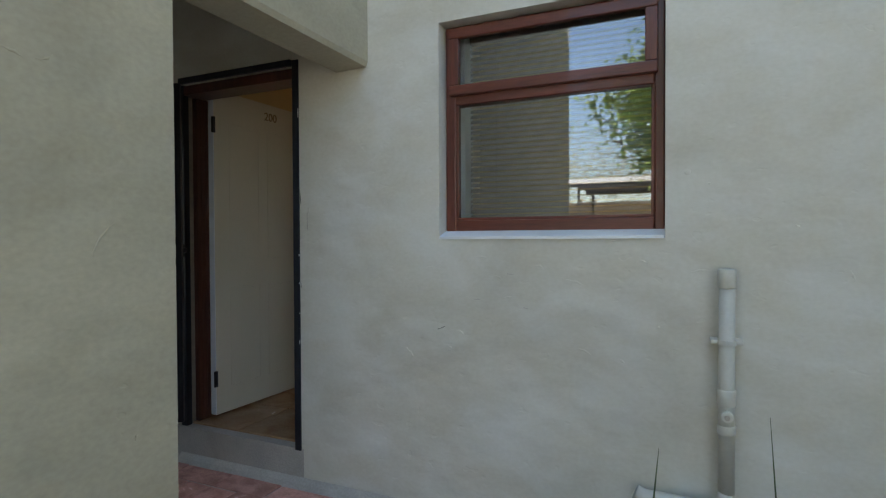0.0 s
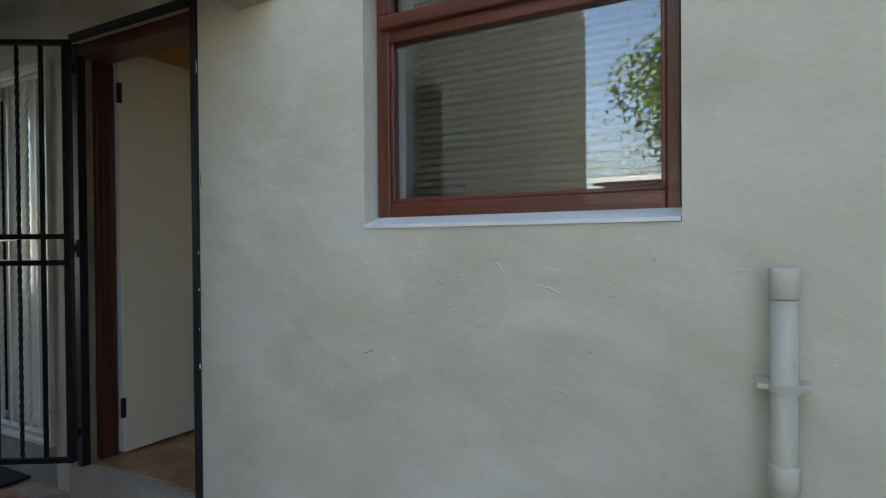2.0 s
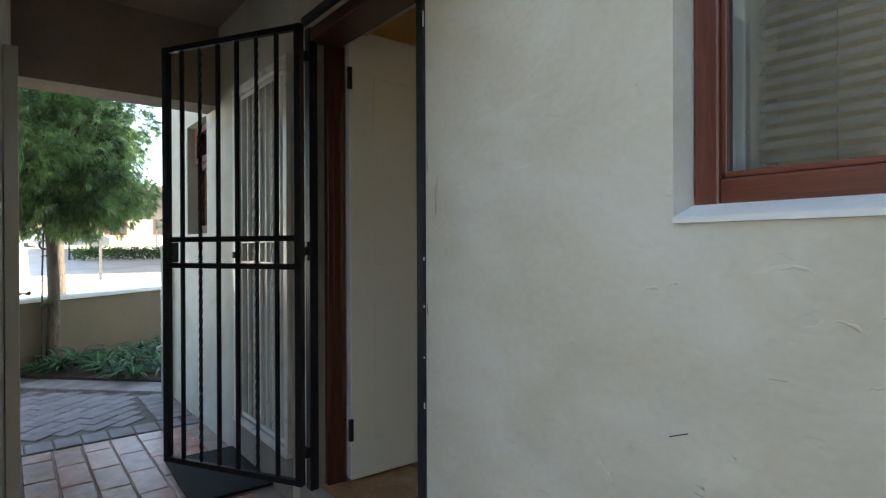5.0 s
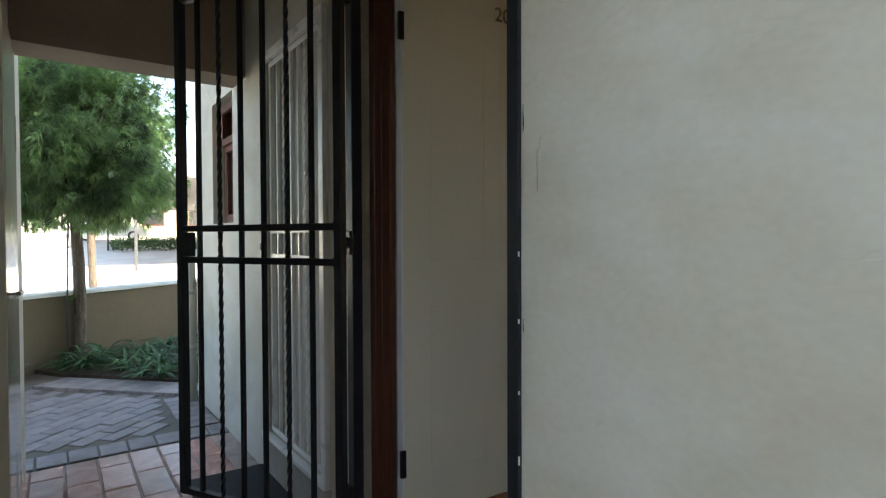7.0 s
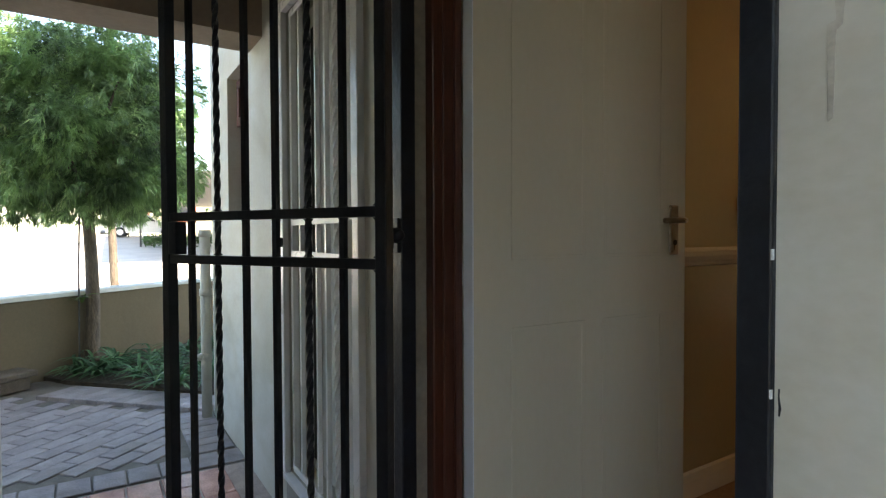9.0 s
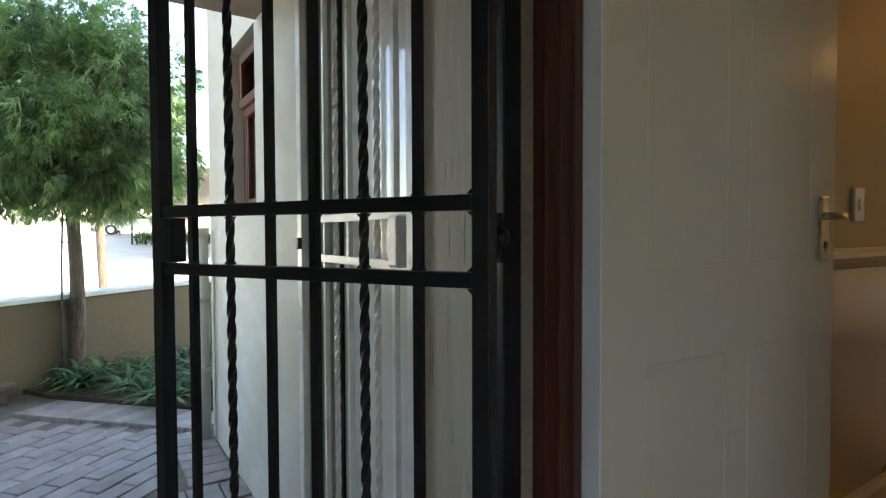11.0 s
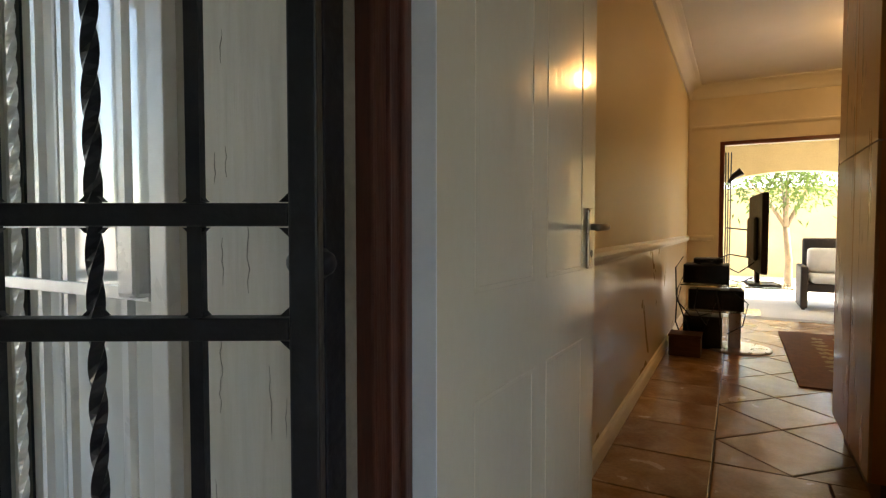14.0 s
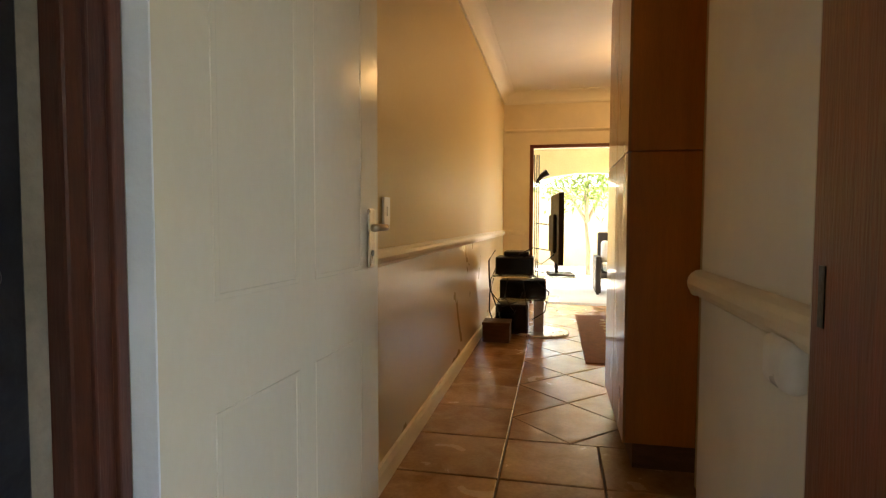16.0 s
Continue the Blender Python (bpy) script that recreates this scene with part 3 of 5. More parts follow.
for y, z, w, a, b in ((0.70, 1.625, 0.07, -12, 0.006), (0.775, 1.638, 0.05, 30, -0.006), (0.92, 1.18, 0.12, 55, 0.01), (1.01, 0.604, 0.02, 60, 0.002)):
    solid("plaster_ridge", trowel_ridge(y, z, w, a, b, 0.005, "x"), M_SANDWALL_DIM, "raised trowel ridge in the sandy plaster", "ridge", "wall marks", smooth=True)
for x, z, r in ((-0.065, 1.439, 0.012), (0.013, 1.391, 0.005), (-1.15, 1.237, 0.006), (-1.221, 1.475, 0.004)):
    bm = bmesh.new()
    bmesh.ops.create_uvsphere(bm, u_segments=12, v_segments=8, radius=1.0)
    bmesh.ops.scale(bm, vec=(r, 0.0014, r * 0.9), verts=bm.verts[:])
    bmesh.ops.translate(bm, vec=(x, W1, z), verts=bm.verts[:])
    solid("plaster_blister", bm, M_PLASTER, "small round blister in the cream plaster", "blister", "wall marks", smooth=True)


for x, z, L in ((-1.912, 1.23, 0.1), (-1.905, 1.32, 0.03)):
    bm = bmesh.new()
    prof = [(-0.002, 0), (0.003, 0.004), (0.0035, L * 0.6), (0.005, L), (-0.004, L * 0.97), (-0.003, L * 0.5)]
    lo, hi = [bm.verts.new((x + u, W1 - 0.0012, z + v)) for u, v in prof], [bm.verts.new((x + u, W1 + 0.001, z + v)) for u, v in prof]
    bm.faces.new(lo); bm.faces.new(list(reversed(hi)))
    for k in range(6):
        bm.faces.new((lo[k], hi[k], hi[(k + 1) % 6], lo[(k + 1) % 6]))
    bmesh.ops.recalc_face_normals(bm, faces=bm.faces[:])
    solid("drip_stain", bm, M_STAIN, "grey drip stain on the cream plaster", "stain", "wall marks")


for z, w, L in ((1.37, 0.0022, 0.06), (0.92, 0.0015, 0.03)):
    bm = tube([(-1.957, W1, z), (-1.956, W1, z + L * 0.3), (-1.9575, W1, z + L * 0.7), (-1.957, W1, z + L)], 0.003, 8, [0.001, w, w * 0.6, 0.001])
    bmesh.ops.scale(bm, vec=(1, 0.25, 1), space=Matrix.Translation((0, -W1, 0)), verts=bm.verts[:])
    solid("paint_smear", bm, M_BLACK, "black paint smear beside the gate post", "paint smear", "wall marks")


# ---- front door, frame and leaf ----
door = tagged(new("door_1"), "white panelled front door standing open in a red-brown frame", "door", kind="structure")
door.location = (-2.4, W1 + 0.1, ZH)
JL, JR = -2.815, -1.951
# left jamb and head in the shaded copy, right jamb in the plain wood
part("frame_jamb", box(-2.868, JL, W1 + 0.087, W1 + 0.177, ZH - 0.01, DZ1 - 0.06, 0.005), M_REDWOOD_SHADED, door)
part("jamb_bead", box(-2.862, JL + 0.006, W1 + 0.116, W1 + 0.1215, ZH, DZ1 - 0.061, 0.002), M_REDWOOD_SHADED, door)
part("frame_jamb", box(JR, JR + 0.055, W1 + 0.004, W1 + 0.255, ZH - 0.01, DZ1 - 0.06, 0.005), M_REDWOOD, door)
part("frame_head", box(DX0 + 0.004, JR + 0.055, W1 + 0.012, W1 + 0.165, DZ1 - 0.06, DZ1 - 0.004, 0.005), M_REDWOOD_SHADED, door)
part("plaster_fillet", box(-2.90, -2.843, W1 + 0.0485, W1 + 0.0865, ZH - 0.01, DZ1 - 0.06, 0.003), M_FILLET, door, "grey plaster strip beside the jamb")
part("door_stop", box(JL - 0.002, JL + 0.008, W1 + 0.150, W1 + 0.172, ZH, DZ1 - 0.06, 0.003), M_REDWOOD_SHADED, door)
part("paint_chip", box(JL - 0.0005, JL + 0.0012, W1 + 0.1738, W1 + 0.1775, 0.985, 1.05, 0.0004), M_SILL, door, "chipped pale spot on the jamb edge")
part("strike_plate", box(JR - 0.0015, JR + 0.002, W1 + 0.218, W1 + 0.232, 1.06, 1.13, 0.0), M_BLACK, door)


def panelled_leaf(width, height, thick):
    """A moulded door skin, face at x = 0 looking to +x, hinge at y = 0: raised ribs round six fields."""
    bm = bmesh.new()
    bm_box(bm, -thick, 0, 0, width, 0, height, 0.002)
    fields = []
    for y0, y1 in ((0.12, 0.385), (0.455, 0.72)):
        for z0, z1 in ((0.16, 0.80), (0.98, 1.86)):
            fields.append((y0, y1, z0, z1))
    for y0, y1, z0, z1 in fields:
        for a, b, c, d in ((y0, y0 + 0.014, z0, z1), (y1 - 0.014, y1, z0, z1), (y0, y1, z0, z0 + 0.01), (y0, y1, z1 - 0.01, z1)):
            bm_box(bm, -0.002, 0.0016, a, b, c, d, 0.001)
    return bm


LEAF_TURN = -2.5
leaf = part("door_leaf", panelled_leaf(0.832, 2.055, 0.04), M_DOOR, door, "white moulded door leaf with raised panel ribs")
leaf.parent, leaf.matrix_parent_inverse = door, Matrix.Translation(-door.location)
leaf.matrix_basis = pose(JL + 0.042, W1 + 0.181, ZH + 0.012, 0, 0, LEAF_TURN)
part("leaf_edge", box(-0.041, 0.0015, -0.0035, 0.0, 0.004, 2.05), M_DOOREDGE, leaf, "pale bare door edge")
part("handle_plate", box(0.001, 0.009, 0.748, 0.788, 0.98, 1.14, 0.004), M_CHROME, leaf, "satin nickel lock plate")
lever = tube([(0.005, 0.768, 1.09), (0.04, 0.768, 1.09), (0.052, 0.761, 1.09), (0.055, 0.743, 1.09), (0.053, 0.663, 1.088)], 0.009, 10)
part("door_handle", lever, M_CHROME, leaf, "satin nickel lever handle", smooth=True)
part("keyhole", tube([(0.008, 0.768, 1.02), (0.011, 0.768, 1.02)], 0.009, 12), M_BLACK, leaf)
part("handle_plate", box(-0.05, -0.041, 0.748, 0.788, 0.98, 1.14, 0.004), M_CHROME, leaf)
part("door_handle", tube([(-0.045, 0.768, 1.09), (-0.085, 0.768, 1.09), (-0.095, 0.758, 1.09), (-0.095, 0.663, 1.088)], 0.009, 10), M_CHROME, leaf, smooth=True)
for z in (0.18, 1.78):
    part("hinge", box(-0.004, 0.012, -0.016, 0.006, z, z + 0.1, 0.003), M_BLACK, leaf, "dark butt hinge")

# house number on the leaf
def number(text, size, m, name, parent, mat):
    cu = bpy.data.curves.new(name, "FONT")
    cu.body, cu.size, cu.extrude, cu.align_x, cu.align_y = text, size, 0.002, "CENTER", "CENTER"
    ob = new(name, cu)
    me = bpy.data.meshes.new_from_object(ob)
    bpy.data.objects.remove(ob)
    me.materials.clear(); me.materials.append(mat)
    ob = new(name, me)
    ob.parent = parent
    ob.matrix_basis = m
    return ob


number("200", 0.08, pose(0.003, 0.489, 1.965, 90, 0, 90), "door_number", leaf, M_BRASS)


# ---- black security gate, swung out ----
gate = thing("security_gate", (-2.792, 2.246, ZH), "black steel security gate standing open with plain and twisted bars", "gate")
GZ0, GZ1, GWID = 0.10, 2.10, 0.802
gdir = Vector((-0.48, -0.273, 0)).normalized()
gturn = math.degrees(math.atan2(gdir.y, gdir.x))
gate.rotation_euler = (0, 0, radians(gturn))


def gpart(name, bm, label="", smooth=False, under=None):
    ob = new(name, mesh_of(name, bm, M_BLACK, smooth))
    ob.parent = under or gate
    return tagged(ob, label=label)


z_off = ZH
def gz(z):
    return z - z_off


for x in (0.0, GWID - 0.032):
    gpart("stile", box(x, x + 0.032, -0.016, 0.016, gz(GZ0), gz(GZ1), 0.003))
for z, name in ((GZ0, "bottom_rail"), (1.05, "mid_rail"), (1.174, "mid_rail"), (GZ1 - 0.025, "top_rail")):
    gpart(name, box(0.0325, GWID - 0.0325, -0.0125, 0.0125, gz(z) - (0.0125 if "mid" in name else 0), gz(z) + (0.0125 if "mid" in name else 0.025), 0.002))


def twisted_bar(h, size=0.0085, turns=13):
    bm = bmesh.new()
    steps = turns * 8
    rings = []
    for i in range(steps + 1):
        a = i / 8 * math.pi
        r = size * 1.3
        rings.append([bm.verts.new((r * math.cos(a + k * math.pi / 2), r * math.sin(a + k * math.pi / 2), h * i / steps)) for k in range(4)])
    for p, q in zip(rings, rings[1:]):
        for k in range(4):
            bm.faces.new((p[k], p[(k + 1) % 4], q[(k + 1) % 4], q[k]))
    return bm


pitch_g = 0.1104
for k in range(1, 7):
    x = 0.135 + pitch_g * (k - 1)
    spans = ((GZ0 + 0.025, 1.0375), (1.0625, 1.1615), (1.1865, GZ1 - 0.025))
    for a, b in spans:
        if k in (2, 5):
            bm = twisted_bar(b - a, 0.0072, max(1, round((b - a) / 0.095)))
            bmesh.ops.translate(bm, vec=(x, 0, gz(a)), verts=bm.verts[:])
            gpart("twisted_bar", bm)
        else:
            gpart("bar", box(x - 0.0075, x + 0.0075, -0.0075, 0.0075, gz(a), gz(b)))
gpart("lock_box", box(GWID - 0.07, GWID - 0.0325, -0.018, 0.018, gz(1.064), gz(1.16), 0.003), "black steel lock box")
# small weld fillets at the hinge-side corners of the middle band
for z, s in ((1.064, 1), (1.16, -1), (1.188, 1), (1.036, -1)):
    bm = bmesh.new()
    vs = [bm.verts.new(v) for y in (-0.006, 0.006) for v in ((0.0325, y, gz(z)), (0.044, y, gz(z)), (0.0325, y, gz(z) + s * 0.011))]
    bm.faces.new(vs[:3]); bm.faces.new(vs[3:]); bm.faces.new((vs[0], vs[1], vs[4], vs[3])); bm.faces.new((vs[1], vs[2], vs[5], vs[4]))
    gpart("weld", bm)
for k in range(1, 7):
    x = 0.135 + pitch_g * (k - 1)
    for z, u in ((1.064, 1), (1.16, -1), (1.188, 1)):
        bm = bmesh.new()
        for side in (-1, 1):
            vs = [bm.verts.new(v) for y in (-0.005, 0.005) for v in ((x + side * 0.007, y, gz(z)), (x + side * 0.013, y, gz(z)), (x + side * 0.007, y, gz(z) + u * 0.006))]
            bm.faces.new(vs[:3]); bm.faces.new(vs[3:]); bm.faces.new((vs[0], vs[1], vs[4], vs[3])); bm.faces.new((vs[1], vs[2], vs[5], vs[4]))
        gpart("weld", bm)
for z in (0.22, 1.08, 1.96):
    gpart("hinge", tube([(0.022, -0.026, gz(z)), (0.022, -0.026, gz(z + 0.055))], 0.011, 14), "black steel barrel hinge")
    gpart("hinge_tab", box(0.008, 0.03, -0.03, -0.0165, gz(z + 0.008), gz(z + 0.047), 0.002))

gframe = thing("gate_frame", (-2.4, W1 - 0.02, ZH), "black steel gate frame fixed round the door opening", "gate frame")
part("post", box(-2.878, -2.831, W1 + 0.008, W1 + 0.048, ZH - 0.01, DZ1 + 0.03, 0.003), M_BLACK, gframe)
part("post", box(-1.999, -1.960, W1 - 0.012, W1 - 0.001, ZH - 0.02, DZ1 + 0.03, 0.003), M_BLACK, gframe)
for z, h in ((1.83, 0.05), (1.09, 0.012), (0.94, 0.01), (0.62, 0.02), (0.78, 0.008)):
    part("paint_chip", box(-1.9615, -1.9595, W1 - 0.0125, W1 - 0.008, z, z + h, 0.0005), M_SILL, gframe, "chipped pale spot on the post edge")
part("head", box(-2.8305, -1.9995, W1 - 0.03, W1 - 0.007, DZ1 - 0.004, DZ1 + 0.03, 0.003), M_BLACK, gframe)
part("keep", tube([(-2.868, W1 - 0.008, 1.118), (-2.858, W1 - 0.008, 1.118), (-2.822, W1 - 0.008, 1.118), (-2.818, W1 - 0.008, 1.118), (-2.812, W1 - 0.008, 1.118), (-2.806, W1 - 0.008, 1.118)], 0.02, 18, [0.012, 0.019, 0.019, 0.014, 0.014, 0.008]), M_BLACK, gframe, "black round latch keep", True)
part("keep_plate", box(-2.872, -2.832, W1 - 0.003, W1 + 0.0075, 1.075, 1.16, 0.003), M_BLACK, gframe)
for z in (0.2, 1.96):
    part("lug", box(-2.866, -2.834, W1 - 0.028, W1 + 0.0075, z, z + 0.045, 0.003), M_BLACK, gframe)
solid("cable", tube([(-3.02, W2 - 0.012, 2.22), (-3.05, W2 - 0.015, 2.16), (-3.0, W2 - 0.018, 2.11), (-2.95, W2 - 0.015, 2.14), (-2.96, W2 - 0.012, 2.24)], 0.0035, 6), M_PIPE, "loop of thin grey cable on the wall", "cable")


# cracks running down the pier
crk = random.Random(17)
for k in range(34):
    x, z, L = crk.uniform(NX1 + 0.03, -2.9), crk.uniform(0.35, 2.0), crk.uniform(0.025, 0.12)
    pts = [(x + crk.uniform(-0.003, 0.003), W2 - 0.0042, z + L * j / 6) for j in range(7)]
    solid("crack", tube(pts, 0.002, 5, [0.0003] + [crk.uniform(0.0005, 0.0011) for j in range(5)] + [0.0003]), M_STAIN, "thin vertical crack in the flaking pier plaster", "crack", "pier cracks")


# ---- neighbour's white security gate and door ----
ng = thing("white_security_gate", (-3.64, W2, NZ0), "white steel security gate with plain and twisted bars, closed", "gate")
gy = W2 + 0.012
def npart(name, bm, label="", mat=None, smooth=False):
    return part(name, bm, mat or M_WHITEMETAL, ng, label, smooth)


for a, b in ((NX0 - 0.01, NX0 + 0.035), (NX1 - 0.035, NX1 + 0.01)):
    npart("frame_post", box(a, b, W2 - 0.028, W2 - 0.002, NZ0, NZ1, 0.003))
npart("frame_head", box(NX0 + 0.0355, NX1 - 0.0355, W2 - 0.028, W2 - 0.002, NZ1 - 0.045, NZ1, 0.003))
npart("frame_sill", box(NX0 - 0.012, NX1 + 0.012, W2 - 0.034, W2 + 0.07, NZ0 - 0.022, NZ0 - 0.001, 0.003))
for x in (NX0 + 0.055, NX1 - 0.075):
    npart("stile", box(x, x + 0.025, gy - 0.012, gy + 0.013, NZ0 + 0.02, NZ1 - 0.05, 0.002))
for k in range(1, 7):
    x = NX0 + 0.0675 + k * (NX1 - NX0 - 0.13) / 7
    if k in (2, 5):
        bm = twisted_bar(NZ1 - NZ0 - 0.09, 0.008, 18)
        bmesh.ops.translate(bm, vec=(x, gy - 0.004, NZ0 + 0.03), verts=bm.verts[:])
        npart("twisted_bar", bm)
    else:
        npart("bar", box(x - 0.008, x + 0.008, gy - 0.008, gy + 0.008, NZ0 + 0.03, NZ1 - 0.06))
for z in (1.03, 1.16, NZ0 + 0.02, NZ1 - 0.075):
    npart("cross_rail", box(NX0 + 0.0805, NX1 - 0.0755, gy - 0.017, gy - 0.0085, z, z + 0.025, 0.002))
npart("lock_cover", box(NX1 - 0.115, NX1 - 0.06, gy - 0.05, gy - 0.018, 1.04, 1.17, 0.008))
npart("slide_bolt", box(NX0 + 0.02, NX0 + 0.045, W2 - 0.045, W2 - 0.029, 1.07, 1.11, 0.003), "black bolt keep", M_BLACK)
nd = tagged(new("door_2"), "white panelled door with tall glazed lights behind the gate", "door", kind="structure")
nd.location = (-3.64, W2 + 0.1, NZ0)
part("door_panel", box(NX0 + 0.004, NX1 - 0.004, W2 + 0.1, W2 + 0.14, NZ0, NZ1 - 0.003, 0.003), M_DOORGLOSS, nd)
for a, b in ((NX0 + 0.05, NX0 + 0.06), (NX0 + 0.26, NX0 + 0.275), (NX0 + 0.5, NX0 + 0.515), (NX1 - 0.07, NX1 - 0.06)):
    part("bead", box(a, b, W2 + 0.088, W2 + 0.0995, NZ0 + 0.1, NZ1 - 0.1, 0.003), M_WHITEMETAL, nd)
for a, b in ((NX0 + 0.28, NX0 + 0.495), (NX0 + 0.52, NX1 - 0.08)):
    part("glazed_light", box(a, b, W2 + 0.094, W2 + 0.0985, NZ0 + 0.12, NZ1 - 0.12), M_DOORGLOSS, nd)
part("dark_slot", box(NX0 + 0.064, NX0 + 0.11, W2 + 0.093, W2 + 0.0993, NZ0 + 0.05, NZ1 - 0.1), M_WINDARK, nd)
for k, (w, x) in enumerate(((0.035, 0.0), (0.035, 0.05), (0.03, 0.1))):
    part("number_bar", box(NX1 - 0.26 + x, NX1 - 0.26 + x + w, W2 + 0.09, W2 + 0.0935, 1.86, 1.92, 0.001), M_BRASS, nd)

# neighbour's waste pipe at the far corner
fp = thing("waste_pipe", (-5.77, W2 - 0.06, ZP), "cream painted plastic waste pipe at the corner", "pipe")
part("riser", tube([(-5.75, W2 - 0.06, ZP), (-5.75, W2 - 0.06, 1.16)], 0.035, 16), M_PIPE, fp, smooth=True)
for z in (0.25, 0.7, 1.11):
    part("collar", tube([(-5.75, W2 - 0.06, z), (-5.75, W2 - 0.06, z + 0.05)], 0.041, 16), M_PIPE, fp, smooth=True)
part("access_cap", tube([(-5.75, W2 - 0.085, 0.28), (-5.71, W2 - 0.12, 0.28)], 0.022, 12), M_PIPE, fp, smooth=True)
solid("cable", tube([(-5.68, W2 - 0.01, 0.95), (-5.685, W2 - 0.012, 0.6), (-5.67, W2 - 0.012, 0.4), (-5.69, W2 - 0.012, 0.1), (-5.68, W2 - 0.012, ZP)], 0.005, 6), M_PIPE, "thin grey cable down the corner", "cable")

# door mat
mat_ob = bmesh.new()
bm_box(mat_ob, -0.35, 0.35, -0.21, 0.21, 0, 0.014, 0.004)
bmesh.ops.rotate(mat_ob, cent=(0, 0, 0), matrix=Matrix.Rotation(radians(-2), 3, "Z"), verts=mat_ob.verts[:])
bmesh.ops.translate(mat_ob, vec=(-3.81, 2.18, ZP), verts=mat_ob.verts[:])
solid("door_mat", mat_ob, M_MAT, "black rubber door mat on the brick paving", "door mat")

# opposite door in the passage wall with its handle
od = tagged(new("door_3"), "white painted flush door in the passage wall", "door", kind="structure")
od.location = (-3.9, 1.25, ZP)
part("door_leaf", box(-4.4, -3.6, 1.24, 1.2925, ZP + 0.01, 2.02, 0.004), M_DOOR, od)
part("strike_plate", box(-4.38, -4.36, 1.2926, 1.295, 1.55, 1.72), M_BRASS, od)
part("door_handle", tube([(-3.66, 1.29, 0.93), (-3.66, 1.325, 0.93), (-3.74, 1.33, 0.93)], 0.009, 8), M_CHROME, od)


# ---- hall ----
HX0, HX1, HY0, HY1, HZ = -2.955, 1.6, W1 + TH, 9.35, 2.92
RX = -1.765                     # face of the short right-hand wall
structure("floor", box(HX0 - 0.2, HX1, HY0 - 0.04, HY1 + 0.25, ZP - 0.07, ZH - 0.009), M_GROUT, "hall floor with dark grout", "floor")
hw = bmesh.new()
bm_box(hw, HX0 - 0.2, HX0, HY0, HY1, 1.0, HZ)
structure("wall_west", hw, M_HALLWALL, "golden beige painted hall wall above the rail")
structure("wall_west_low", box(HX0 - 0.2, HX0, HY0, HY1, ZH - 0.01, 0.9995), M_HALLLOW, "darker beige painted hall wall below the rail")
structure("wall_front_in", box(HX0, DX0 - 0.061, HY0 - 0.02, HY0 + 0.012, ZH, HZ), M_HALLWALL, "hall side of the front wall")
rw = bmesh.new()
bm_box(rw, RX, RX + 0.11, HY0, 3.78, ZH - 0.01, HZ)
structure("wall_hall_right", rw, M_RIGHTWALL_DAYLIT, "short hall wall ending at the kitchen, coloured off-white as if daylit")
structure("wall_kitchen", box(HX1, HX1 + 0.2, HY0, HY1, ZH - 0.01, HZ), M_HALLWALL, "far kitchen wall")
structure("wall_kitchen_south", box(RX + 0.11, HX1, 4.2, 4.26, ZH - 0.01, HZ), M_HALLWALL, "wall behind the front room")
GX0, GX1, GZT = -2.60, -0.05, 2.22
ew = bmesh.new()
bm_box(ew, HX0, GX0, HY1, HY1 + 0.22, ZH - 0.01, HZ)
bm_box(ew, GX0, GX1, HY1, HY1 + 0.22, GZT, HZ)
bm_box(ew, GX1, HX1, HY1, HY1 + 0.22, ZH - 0.01, HZ)
structure("wall_end_hall", ew, M_HALLWHITE, "cream end wall with the garden door opening")
structure("ceiling", box(HX0 - 0.2, HX1 + 0.2, HY0, HY1 + 0.22, HZ, HZ + 0.1), M_CEIL, "white painted ceiling", "ceiling")
structure("ceiling_room", box(-2.9, 1.5, W1 + 0.02, HY0, 2.9, 3.0), M_CEIL, "ceiling over the front wall", "ceiling")
# cornice, picture rail, dado rails, skirting
def cornice_profile(u, sgn):
    pts = [(u, HZ - 0.16), (u + sgn * 0.02, HZ - 0.16), (u + sgn * 0.025, HZ - 0.14)]
    for k in range(1, 7):
        a = k / 7 * math.pi / 2
        pts.append((u + sgn * (0.025 + 0.1 * (1 - math.cos(a))), HZ - 0.14 + 0.12 * math.sin(a)))
    return pts + [(u + sgn * 0.14, HZ - 0.018), (u + sgn * 0.14, HZ - 0.001), (u, HZ - 0.001)]


structure("cornice", extrude_profile(cornice_profile(HX0 + 0.001, 1), "y", HY0 + 0.02, HY1 - 0.01), M_CEIL, "white coved plaster cornice along the hall", "trim")
structure("cornice_end", extrude_profile(cornice_profile(HY1 - 0.001, -1), "x", HX0 + 0.02, HX1), M_CEIL, "white coved plaster cornice on the end wall", "trim")


def rail_profile(u, sgn, z0, h, d):
    return [(u, z0), (u + sgn * d * 0.4, z0 + 0.004), (u + sgn * d * 0.55, z0 + h * 0.2), (u + sgn * d * 0.8, z0 + h * 0.32), (u + sgn * d, z0 + h * 0.55),
            (u + sgn * d * 0.9, z0 + h * 0.78), (u + sgn * d * 0.6, z0 + h * 0.86), (u + sgn * d * 0.45, z0 + h), (u, z0 + h)]


structure("dado_rail", extrude_profile(rail_profile(HX0 + 0.001, 1, 0.99, 0.075, 0.03), "y", HY0 + 0.02, HY1 - 0.002), M_HALLWHITE, "moulded cream dado rail", "trim")
structure("dado_rail_end", extrude_profile(rail_profile(HY1 - 0.001, -1, 1.0, 0.075, 0.03), "x", HX0 + 0.03, GX0 - 0.06), M_HALLWHITE, "moulded cream dado rail on the end wall", "trim")
